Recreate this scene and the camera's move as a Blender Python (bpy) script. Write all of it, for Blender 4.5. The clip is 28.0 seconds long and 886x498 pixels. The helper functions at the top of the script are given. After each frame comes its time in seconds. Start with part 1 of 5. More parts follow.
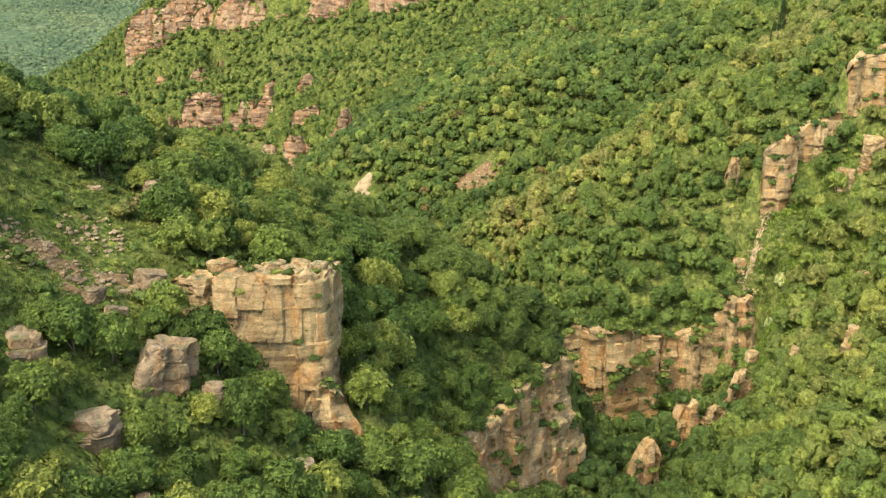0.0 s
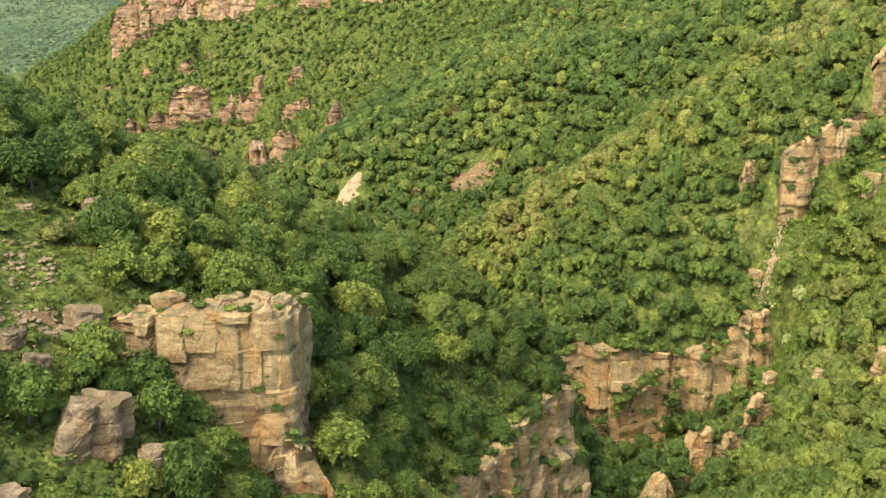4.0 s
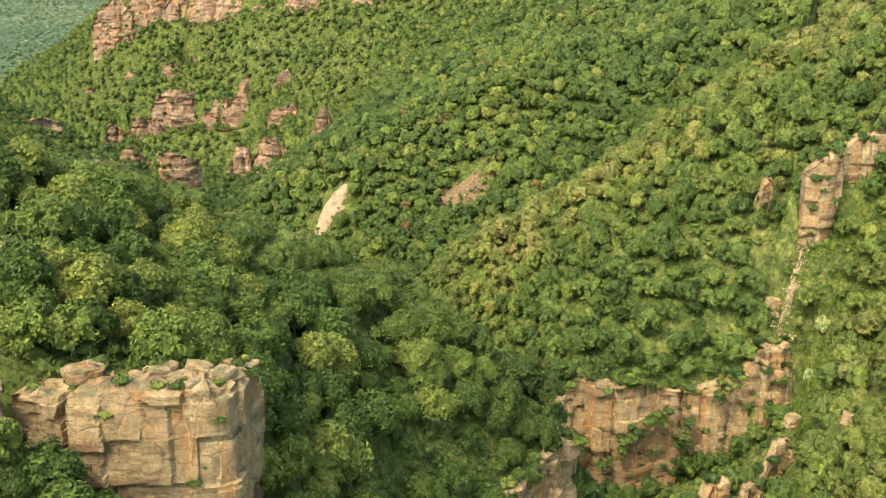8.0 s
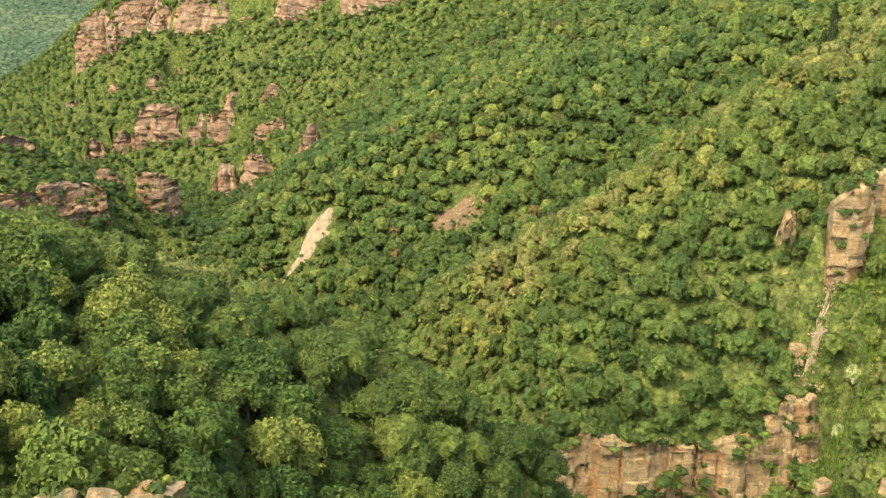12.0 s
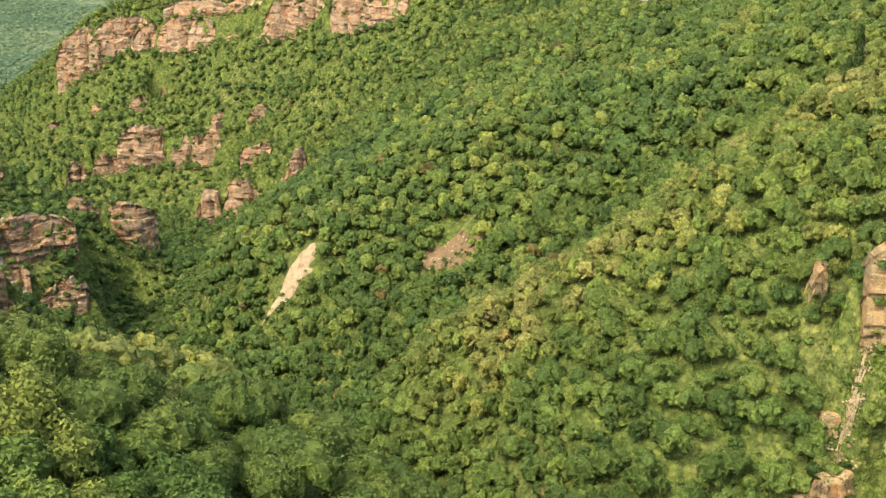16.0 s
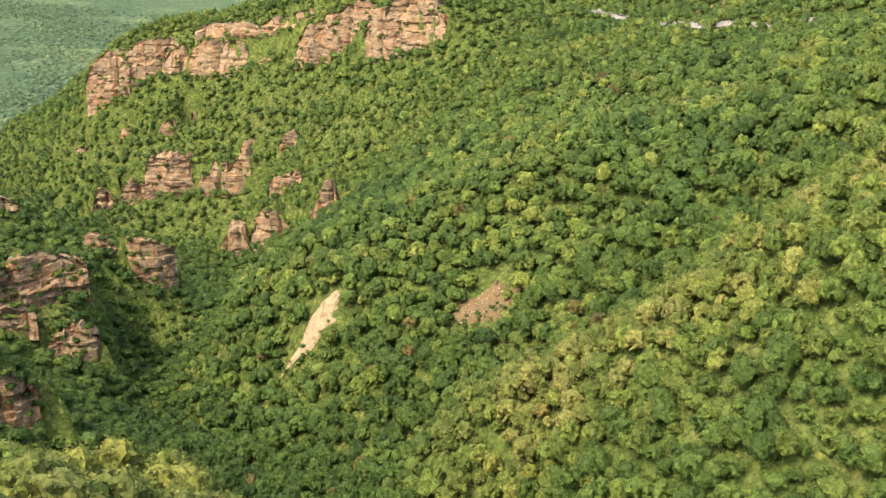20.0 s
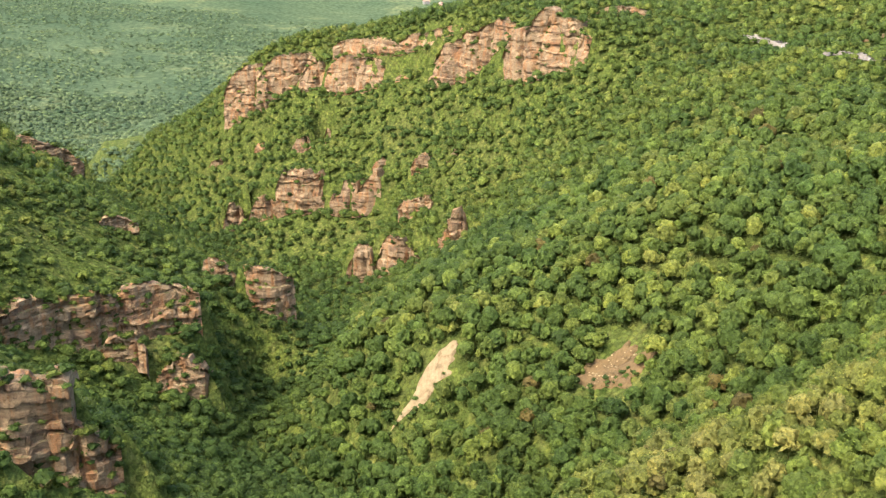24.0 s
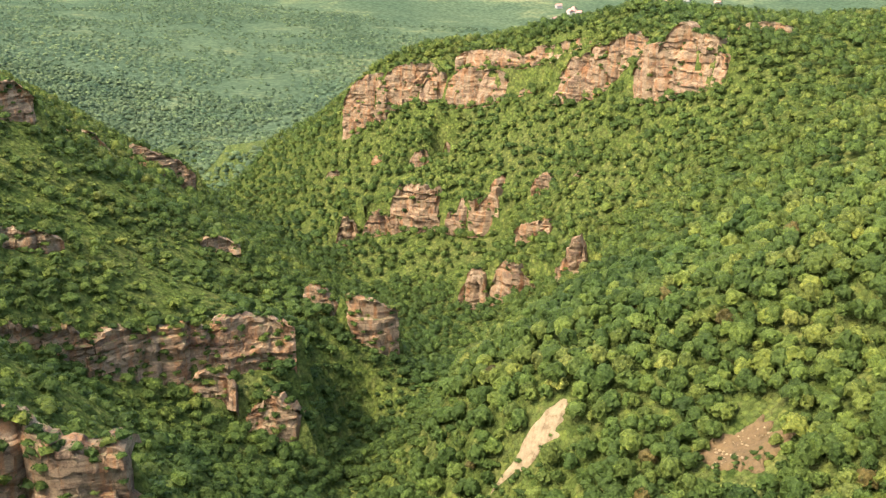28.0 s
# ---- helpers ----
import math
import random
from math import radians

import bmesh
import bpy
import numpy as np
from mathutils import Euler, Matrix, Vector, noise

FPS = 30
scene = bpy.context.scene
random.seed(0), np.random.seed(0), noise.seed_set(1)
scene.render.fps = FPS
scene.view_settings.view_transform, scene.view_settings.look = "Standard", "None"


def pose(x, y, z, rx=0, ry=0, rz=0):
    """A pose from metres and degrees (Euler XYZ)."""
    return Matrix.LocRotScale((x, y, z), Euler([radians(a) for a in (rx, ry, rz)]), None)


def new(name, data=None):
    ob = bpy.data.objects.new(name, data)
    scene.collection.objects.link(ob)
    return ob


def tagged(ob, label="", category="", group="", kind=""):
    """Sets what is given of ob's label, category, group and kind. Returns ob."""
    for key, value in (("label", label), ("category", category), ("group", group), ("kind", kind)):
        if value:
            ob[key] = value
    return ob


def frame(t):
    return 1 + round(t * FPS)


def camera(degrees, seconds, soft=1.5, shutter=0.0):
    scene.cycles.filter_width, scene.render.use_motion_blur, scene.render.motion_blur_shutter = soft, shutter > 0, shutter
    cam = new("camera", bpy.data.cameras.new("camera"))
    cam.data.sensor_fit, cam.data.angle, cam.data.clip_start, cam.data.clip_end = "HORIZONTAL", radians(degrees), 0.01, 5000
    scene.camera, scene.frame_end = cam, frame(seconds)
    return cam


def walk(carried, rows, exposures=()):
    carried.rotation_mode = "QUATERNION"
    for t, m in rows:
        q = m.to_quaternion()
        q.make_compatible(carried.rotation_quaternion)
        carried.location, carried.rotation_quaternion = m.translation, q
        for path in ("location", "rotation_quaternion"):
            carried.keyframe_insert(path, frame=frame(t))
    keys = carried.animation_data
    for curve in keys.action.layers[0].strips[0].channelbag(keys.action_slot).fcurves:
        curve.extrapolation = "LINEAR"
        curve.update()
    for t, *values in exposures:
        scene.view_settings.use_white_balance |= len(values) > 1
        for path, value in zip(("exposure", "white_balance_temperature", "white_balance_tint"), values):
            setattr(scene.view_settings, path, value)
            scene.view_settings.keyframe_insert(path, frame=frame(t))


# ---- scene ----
cam = camera(43.4, 28.0, soft=1.3)
METRES, EYE, TILT, LEAN, TURN = 200.0, 190.0, -20.3, 0.0, 0.0
ROWS = [
    (0.0, 0.0, 0.0, 0.0, 0.0, 0.0, -0.0),
    (0.5, 0.0009, 0.0149, 0.0026, -0.0, 0.02, -0.01),
    (1.0, 0.0021, 0.0297, 0.0055, -0.01, 0.02, 0.0),
    (1.5, 0.0032, 0.0444, 0.0086, -0.01, -0.21, 0.01),
    (2.0, 0.0042, 0.0595, 0.0118, -0.04, -0.52, 0.02),
    (2.5, 0.0053, 0.0749, 0.0151, -0.05, -0.52, 0.03),
    (3.0, 0.0064, 0.0901, 0.0186, -0.07, -0.49, 0.04),
    (3.5, 0.0075, 0.1053, 0.0223, -0.09, -0.48, 0.04),
    (5.5, 0.0118, 0.1685, 0.0362, -0.2, -0.47, 0.05),
    (6.0, 0.013, 0.1849, 0.0399, -0.23, -0.48, 0.06),
    (6.5, 0.014, 0.2014, 0.044, -0.26, -0.47, 0.06),
    (7.0, 0.0152, 0.218, 0.048, -0.31, -0.47, 0.06),
    (7.5, 0.0164, 0.2345, 0.0522, -0.33, -0.48, 0.06),
    (8.0, 0.0176, 0.2513, 0.0562, -0.36, -0.46, 0.07),
    (8.5, 0.0188, 0.2677, 0.0605, -0.38, -0.44, 0.08),
    (9.0, 0.02, 0.2841, 0.0648, -0.41, -0.42, 0.08),
    (9.5, 0.0212, 0.3006, 0.0691, -0.44, -0.37, 0.1),
    (10.0, 0.0224, 0.317, 0.0734, -0.46, -0.32, 0.11),
    (10.5, 0.0237, 0.3333, 0.0778, -0.48, -0.26, 0.11),
    (11.0, 0.0249, 0.3494, 0.0823, -0.51, -0.2, 0.12),
    (11.5, 0.0261, 0.3658, 0.0867, -0.53, -0.13, 0.14),
    (12.0, 0.0274, 0.382, 0.0913, -0.54, -0.05, 0.14),
    (12.5, 0.0287, 0.3984, 0.0958, -0.56, 0.05, 0.15),
    (14.5, 0.0349, 0.4658, 0.1154, -0.62, 0.38, 0.12),
    (15.0, 0.0362, 0.4837, 0.1205, -0.65, 0.48, 0.14),
    (15.5, 0.0376, 0.5018, 0.1259, -0.67, 0.57, 0.14),
    (16.0, 0.039, 0.52, 0.1316, -0.67, 0.69, 0.13),
    (16.5, 0.0403, 0.5385, 0.1376, -0.69, 0.8, 0.13),
    (17.0, 0.0418, 0.5571, 0.1437, -0.7, 0.92, 0.13),
    (17.5, 0.0432, 0.5757, 0.1499, -0.72, 1.03, 0.15),
    (18.0, 0.0446, 0.5944, 0.1563, -0.7, 1.14, 0.16),
    (18.5, 0.0458, 0.6126, 0.1633, -0.56, 1.24, 0.13),
    (19.0, 0.047, 0.6299, 0.1704, -0.08, 1.33, -0.04),
    (19.5, 0.0483, 0.6462, 0.1783, 0.61, 1.41, -0.26),
    (20.0, 0.0499, 0.6632, 0.1857, 1.39, 1.5, -0.55),
    (20.5, 0.0518, 0.6795, 0.1941, 2.3, 1.55, -0.83),
    (21.0, 0.0529, 0.6955, 0.2017, 3.21, 1.6, -1.18),
    (21.5, 0.0542, 0.712, 0.2093, 4.09, 1.64, -1.52),
    (22.0, 0.0557, 0.7289, 0.217, 4.97, 1.68, -1.84),
    (22.5, 0.0567, 0.745, 0.2248, 5.87, 1.69, -2.17),
    (24.5, 0.059, 0.8143, 0.256, 9.26, 1.7, -3.44),
    (25.0, 0.0585, 0.8319, 0.2636, 10.05, 1.68, -3.74),
    (25.5, 0.0577, 0.8499, 0.2716, 10.84, 1.65, -4.04),
    (26.0, 0.0566, 0.8682, 0.2797, 11.65, 1.58, -4.32),
    (26.5, 0.0551, 0.887, 0.2877, 12.44, 1.52, -4.61),
    (27.0, 0.0532, 0.9059, 0.2959, 13.23, 1.44, -4.88),
    (27.5, 0.051, 0.9246, 0.304, 14.03, 1.37, -5.15),
    (28.0, 0.0483, 0.9434, 0.3122, 14.82, 1.3, -5.43),
]
walk(cam, [(t, pose(0, 0, EYE, TILT, LEAN, TURN) @ pose(METRES * x, METRES * y, METRES * z, 90 + pitch, roll, yaw)) for t, x, y, z, yaw, pitch, roll in ROWS],
     exposures=[(0.0, 2.2, 6250, 10), (20, 2.2, 6250, 10), (25, 2.28, 6250, 12), (28, 2.29, 6250, 13)])


# ---------------------------------------------------------------- light
SUN_TO = Vector((-0.38, -0.44, 0.81)).normalized()
world = bpy.data.worlds.new("world")
scene.world = world
world.use_nodes = True
wn = world.node_tree
sky = wn.nodes.new("ShaderNodeTexSky")
sky.sky_type = "NISHITA"
sky.sun_disc = False
sky.sun_elevation = math.asin(SUN_TO.z)
sky.sun_rotation = math.atan2(SUN_TO.x, SUN_TO.y)
sky.dust_density = 5.0
sky.ozone_density = 0.6
sky.air_density = 1.0
wn.links.new(sky.outputs[0], wn.nodes["Background"].inputs[0])
wn.nodes["Background"].inputs[1].default_value = 0.15
sun_data = bpy.data.lights.new("sun", "SUN")
sun_data.energy, sun_data.angle, sun_data.color = 0.85, radians(10), (1.0, 0.86, 0.68)
sun = new("sun", sun_data)
sun.matrix_world = Matrix.Translation((0, 0, 600)) @ SUN_TO.to_track_quat("Z", "Y").to_matrix().to_4x4()


# ---------------------------------------------------------------- materials
def shader(name, rough=0.8):
    m = bpy.data.materials.new(name)
    m.use_nodes = True
    b = m.node_tree.nodes["Principled BSDF"]
    b.inputs["Roughness"].default_value = rough
    b.inputs["Specular IOR Level"].default_value = 0.25
    return m, m.node_tree, b


def node(nt, kind, **values):
    n = nt.nodes.new(kind)
    for k, v in values.items():
        n.inputs[k].default_value = v
    return n


def ramp(nt, source, stops):
    r = nt.nodes.new("ShaderNodeValToRGB")
    e = r.color_ramp.elements
    while len(e) < len(stops):
        e.new(0.5)
    for el, (p, c) in zip(e, stops):
        el.position, el.color = p, (*c, 1)
    nt.links.new(source, r.inputs[0])
    return r.outputs[0]


def blend(nt, fac, a, b, how="MIX"):
    n = nt.nodes.new("ShaderNodeMix")
    n.data_type, n.blend_type = "RGBA", how
    for s, i in ((fac, 0), (a, 6), (b, 7)):
        if hasattr(s, "is_output"):
            nt.links.new(s, n.inputs[i])
        else:
            n.inputs[i].default_value = s if i == 0 else (*s, 1)
    return n.outputs[2]


def coords(nt, scale=(1, 1, 1), what="Object"):
    c = nt.nodes.new("ShaderNodeTexCoord") if what == "Object" else nt.nodes.new("ShaderNodeNewGeometry")
    mp = nt.nodes.new("ShaderNodeMapping")
    mp.inputs["Scale"].default_value = scale
    nt.links.new(c.outputs["Object" if what == "Object" else "Position"], mp.inputs[0])
    return mp.outputs[0]


def noise_tex(nt, vec, scale, detail=5, rough=0.6):
    n = node(nt, "ShaderNodeTexNoise", Scale=scale, Detail=detail, Roughness=rough)
    nt.links.new(vec, n.inputs["Vector"])
    return n.outputs["Fac"]


def bump(nt, b, height, strength, dist):
    n = node(nt, "ShaderNodeBump", Strength=strength, Distance=dist)
    nt.links.new(height, n.inputs["Height"])
    nt.links.new(n.outputs[0], b.inputs["Normal"])


def cracks(nt, vec, bend, scale, wide):
    """Dark joints between irregular blocks: 0 in the joint, 1 on the block."""
    v = nt.nodes.new("ShaderNodeTexVoronoi")
    v.feature = "DISTANCE_TO_EDGE"
    v.inputs["Scale"].default_value = scale
    mixed = nt.nodes.new("ShaderNodeVectorMath")
    mixed.operation = "MULTIPLY_ADD"
    mixed.inputs[1].default_value = (0.5, 0.5, 0.5)
    nt.links.new(bend, mixed.inputs[0])
    nt.links.new(vec, mixed.inputs[2])
    nt.links.new(mixed.outputs[0], v.inputs["Vector"])
    return ramp(nt, v.outputs["Distance"], [(0.0, (0, 0, 0)), (wide, (1, 1, 1))])


def rock_material(name, light, mid, dark, stain):
    m, nt, b = shader(name, 0.92)
    v = coords(nt, (1, 1, 1), "World")
    wob = node(nt, "ShaderNodeTexNoise", Scale=0.5, Detail=4)
    nt.links.new(v, wob.inputs["Vector"])
    bend = wob.outputs["Color"]
    layers = noise_tex(nt, coords(nt, (0.04, 0.04, 0.55), "World"), 1.0, 5, 0.6)
    patches = noise_tex(nt, v, 0.13, 5, 0.6)
    grain = noise_tex(nt, v, 1.5, 9, 0.8)
    streaks = noise_tex(nt, coords(nt, (0.45, 0.45, 0.06), "World"), 1.0, 5, 0.65)
    c = ramp(nt, layers, [(0.32, dark), (0.44, mid), (0.54, light), (0.68, mid)])
    c = blend(nt, ramp(nt, patches, [(0.48, (0, 0, 0)), (0.62, (0.8, 0.8, 0.8))]), c, light)
    c = blend(nt, ramp(nt, streaks, [(0.5, (0, 0, 0)), (0.62, (0.7, 0.7, 0.7))]), c, stain)
    rust = noise_tex(nt, coords(nt, (1, 1, 0.45), "World"), 0.17, 5, 0.6)
    c = blend(nt, ramp(nt, rust, [(0.54, (0, 0, 0)), (0.64, (0.55, 0.55, 0.55))]), c, stain)
    weather = ramp(nt, noise_tex(nt, v, 0.3, 7, 0.75), [(0.52, (0, 0, 0)), (0.68, (0.55, 0.55, 0.55))])
    c = blend(nt, weather, c, (0.14, 0.11, 0.066))
    c = blend(nt, 0.75, c, ramp(nt, grain, [(0.3, (0.35, 0.33, 0.3)), (0.46, (0.92, 0.92, 0.9)), (0.66, (1.4, 1.36, 1.28))]), "MULTIPLY")
    joints = cracks(nt, coords(nt, (0.3, 0.3, 0.13), "World"), bend, 1.0, 0.035)
    beds = cracks(nt, coords(nt, (0.3, 0.3, 1.3), "World"), bend, 1.0, 0.06)
    small = cracks(nt, coords(nt, (1.3, 1.3, 1.1), "World"), bend, 1.0, 0.05)
    c = blend(nt, 0.28, c, joints, "MULTIPLY")
    c = blend(nt, 0.14, c, beds, "MULTIPLY")
    c = blend(nt, 0.12, c, small, "MULTIPLY")
    pale = ramp(nt, noise_tex(nt, v, 0.22, 8, 0.7), [(0.56, (0, 0, 0)), (0.64, (0.7, 0.7, 0.7))])
    c = blend(nt, pale, c, tuple(min(1, 1.45 * k) for k in light))
    fine = noise_tex(nt, v, 4.5, 6, 0.8)
    c = blend(nt, 0.6, c, ramp(nt, fine, [(0.32, (0.45, 0.42, 0.4)), (0.5, (1, 1, 1)), (0.68, (1.3, 1.28, 1.22))]), "MULTIPLY")
    # grass and moss where the rock lies flat enough to hold soil
    up = nt.nodes.new("ShaderNodeSeparateXYZ")
    nt.links.new(nt.nodes.new("ShaderNodeNewGeometry").outputs["Normal"], up.inputs[0])
    lie = nt.nodes.new("ShaderNodeMath")
    lie.operation = "MULTIPLY_ADD"
    lie.inputs[1].default_value = 1.0
    nt.links.new(noise_tex(nt, v, 0.45, 5, 0.7), lie.inputs[0])
    nt.links.new(up.outputs["Z"], lie.inputs[2])
    turf = ramp(nt, noise_tex(nt, v, 2.2, 6, 0.8), [(0.35, (0.05, 0.06, 0.02)), (0.55, (0.1, 0.1, 0.035)), (0.7, (0.18, 0.155, 0.07))])
    held = node(nt, "ShaderNodeMapRange")
    held.inputs["From Min"].default_value, held.inputs["From Max"].default_value = 1.44, 1.58
    nt.links.new(lie.outputs[0], held.inputs[0])
    c = blend(nt, held.outputs[0], c, turf)
    nt.links.new(c, b.inputs["Base Color"])
    h = blend(nt, 0.5, blend(nt, 0.5, joints, beds), grain)
    bump(nt, b, blend(nt, 0.4, h, fine), 1.0, 0.5)
    return m


ROCK = rock_material("tan_sandstone", (0.295, 0.22, 0.102), (0.19, 0.138, 0.06), (0.085, 0.058, 0.031), (0.285, 0.15, 0.045))
ROCK_RED = rock_material("red_sandstone", (0.25, 0.182, 0.104), (0.152, 0.1, 0.057), (0.078, 0.05, 0.032), (0.26, 0.122, 0.044))
ROCK_GREY = rock_material("grey_sandstone", (0.235, 0.18, 0.102), (0.158, 0.118, 0.064), (0.08, 0.061, 0.038), (0.2, 0.125, 0.052))


def leafy(nt, b, source, amount):
    """Turns each cell of the surface its own way, like leaves."""
    toss = nt.nodes.new("ShaderNodeVectorMath")
    toss.operation = "MULTIPLY_ADD"
    toss.inputs[1].default_value, toss.inputs[2].default_value = [amount] * 3, [-0.5 * amount] * 3
    nt.links.new(source, toss.inputs[0])
    lean = nt.nodes.new("ShaderNodeVectorMath")
    lean.operation = "ADD"
    nt.links.new(toss.outputs[0], lean.inputs[0])
    nt.links.new(nt.nodes.new("ShaderNodeNewGeometry").outputs["Normal"], lean.inputs[1])
    unit = nt.nodes.new("ShaderNodeVectorMath")
    unit.operation = "NORMALIZE"
    nt.links.new(lean.outputs[0], unit.inputs[0])
    nt.links.new(unit.outputs[0], b.inputs["Normal"])


def ground_material():
    m, nt, b = shader("undergrowth_ground", 1.0)
    b.inputs["Specular IOR Level"].default_value = 0.0
    v = coords(nt, (1, 1, 1), "World")
    big, mid, fine = noise_tex(nt, v, 0.03, 5), noise_tex(nt, v, 0.22, 6, 0.7), noise_tex(nt, v, 2.5, 6, 0.75)
    c = ramp(nt, mid, [(0.3, (0.042, 0.062, 0.016)), (0.5, (0.072, 0.094, 0.024)), (0.68, (0.11, 0.118, 0.038))])
    c = blend(nt, ramp(nt, big, [(0.5, (0, 0, 0)), (0.68, (0.3, 0.3, 0.3))]), c, (0.105, 0.1, 0.038))
    c = blend(nt, 0.7, c, ramp(nt, fine, [(0.3, (0.5, 0.5, 0.45)), (0.7, (1.3, 1.3, 1.2))]), "MULTIPLY")
    scrub = nt.nodes.new("ShaderNodeTexVoronoi")
    scrub.inputs["Scale"].default_value = 0.7
    nt.links.new(v, scrub.inputs["Vector"])
    part = nt.nodes.new("ShaderNodeSeparateColor")
    nt.links.new(scrub.outputs["Color"], part.inputs[0])
    c = blend(nt, 0.8, c, ramp(nt, part.outputs[0], [(0.0, (0.55, 0.62, 0.5)), (0.55, (1, 1, 1)), (1.0, (1.5, 1.4, 1.1))]), "MULTIPLY")
    c = blend(nt, 0.6, c, ramp(nt, scrub.outputs["Distance"], [(0.2, (1.15, 1.15, 1.1)), (0.8, (0.5, 0.5, 0.5))]), "MULTIPLY")
    # Far woods and meadows, with the haze of distance mixed into their colour.
    far = nt.nodes.new("ShaderNodeSeparateXYZ")
    nt.links.new(nt.nodes.new("ShaderNodeNewGeometry").outputs["Position"], far.inputs[0])
    rng_ = node(nt, "ShaderNodeMapRange")
    rng_.inputs["From Min"].default_value, rng_.inputs["From Max"].default_value = 1000, 1400
    nt.links.new(far.outputs["Y"], rng_.inputs[0])
    hazy_meadow = ramp(nt, noise_tex(nt, v, 0.006, 6, 0.65), [(0.4, (0.06, 0.088, 0.048)), (0.57, (0.08, 0.108, 0.056)), (0.64, (0.12, 0.14, 0.066)), (0.72, (0.17, 0.17, 0.085))])
    clump = nt.nodes.new("ShaderNodeTexVoronoi")
    clump.inputs["Scale"].default_value = 0.11
    nt.links.new(v, clump.inputs["Vector"])
    hazy_meadow = blend(nt, 0.75, hazy_meadow, ramp(nt, clump.outputs["Distance"], [(0.1, (1.25, 1.25, 1.2)), (0.7, (0.6, 0.66, 0.62))]), "MULTIPLY")
    c = blend(nt, rng_.outputs[0], c, hazy_meadow)
    nt.links.new(c, b.inputs["Base Color"])
    blades = nt.nodes.new("ShaderNodeTexVoronoi")
    blades.inputs["Scale"].default_value = 2.6
    nt.links.new(v, blades.inputs["Vector"])
    leafy(nt, b, blades.outputs["Color"], 1.2)
    return m


def soil_material(name, pale, brown):
    m, nt, b = shader(name, 0.95)
    v = coords(nt, (1, 1, 1), "World")
    a, f = noise_tex(nt, v, 0.3, 7, 0.75), noise_tex(nt, v, 1.4, 7, 0.8)
    rill = noise_tex(nt, coords(nt, (0.8, 0.8, 0.12), "World"), 1.0, 6, 0.7)
    c = ramp(nt, blend(nt, 0.5, a, rill), [(0.38, brown), (0.5, pale), (0.62, tuple(min(1, 1.2 * k) for k in pale))])
    c = blend(nt, 0.6, c, ramp(nt, f, [(0.3, (0.6, 0.55, 0.5)), (0.7, (1.25, 1.2, 1.15))]), "MULTIPLY")
    nt.links.new(c, b.inputs["Base Color"])
    bump(nt, b, f, 0.9, 0.5)
    return m


def leaf_material(name, greens, by_object=False, fine=0.42, wild=1.0):
    m, nt, b = shader(name, 0.6)
    b.inputs["Specular IOR Level"].default_value = 0.08
    if by_object:
        tint = nt.nodes.new("ShaderNodeObjectInfo").outputs["Random"]
    else:
        at = nt.nodes.new("ShaderNodeAttribute")
        at.attribute_name = "tint"
        tint = at.outputs["Fac"]
    c = ramp(nt, tint, [(i / (len(greens) - 1), g) for i, g in enumerate(greens)])
    isl = nt.nodes.new("ShaderNodeNewGeometry").outputs["Random Per Island"]
    c = blend(nt, 0.8, c, ramp(nt, isl, [(0.0, (0.55, 0.6, 0.55)), (0.6, (1.0, 1.0, 1.0)), (1.0, (1.5, 1.42, 1.2))]), "MULTIPLY")
    leaves = nt.nodes.new("ShaderNodeTexVoronoi")
    leaves.inputs["Scale"].default_value = 1 / fine
    nt.links.new(coords(nt, (1, 1, 1), "World"), leaves.inputs["Vector"])
    part = nt.nodes.new("ShaderNodeSeparateColor")
    nt.links.new(leaves.outputs["Color"], part.inputs[0])
    c = blend(nt, 0.65 * wild, c, ramp(nt, part.outputs[0], [(0.0, (0.5, 0.54, 0.5)), (0.5, (0.95, 0.96, 0.95)), (1.0, (1.5, 1.45, 1.3))]), "MULTIPLY")
    sprigs = nt.nodes.new("ShaderNodeTexVoronoi")
    sprigs.inputs["Scale"].default_value = 0.36 / fine
    nt.links.new(coords(nt, (1, 1, 1), "World"), sprigs.inputs["Vector"])
    tone = nt.nodes.new("ShaderNodeSeparateColor")
    nt.links.new(sprigs.outputs["Color"], tone.inputs[0])
    c = blend(nt, 0.55 * wild, c, ramp(nt, tone.outputs[1], [(0.0, (0.62, 0.68, 0.62)), (0.5, (0.98, 0.98, 0.98)), (1.0, (1.42, 1.36, 1.2))]), "MULTIPLY")
    leafy(nt, b, blend(nt, 0.5, leaves.outputs["Color"], sprigs.outputs["Color"]), 1.1 * wild)
    big = noise_tex(nt, coords(nt, (1, 1, 1), "World"), 0.02, 4)
    c = blend(nt, 0.6, c, ramp(nt, big, [(0.35, (0.75, 0.85, 0.8)), (0.65, (1.25, 1.12, 0.9))]), "MULTIPLY")
    nt.links.new(c, b.inputs["Base Color"])
    tr = nt.nodes.new("ShaderNodeBsdfTranslucent")
    nt.links.new(c, tr.inputs[0])
    mx = nt.nodes.new("ShaderNodeMixShader")
    mx.inputs[0].default_value = 0.32
    out = nt.nodes["Material Output"]
    nt.links.new(b.outputs[0], mx.inputs[1])
    nt.links.new(tr.outputs[0], mx.inputs[2])
    nt.links.new(mx.outputs[0], out.inputs[0])
    return m


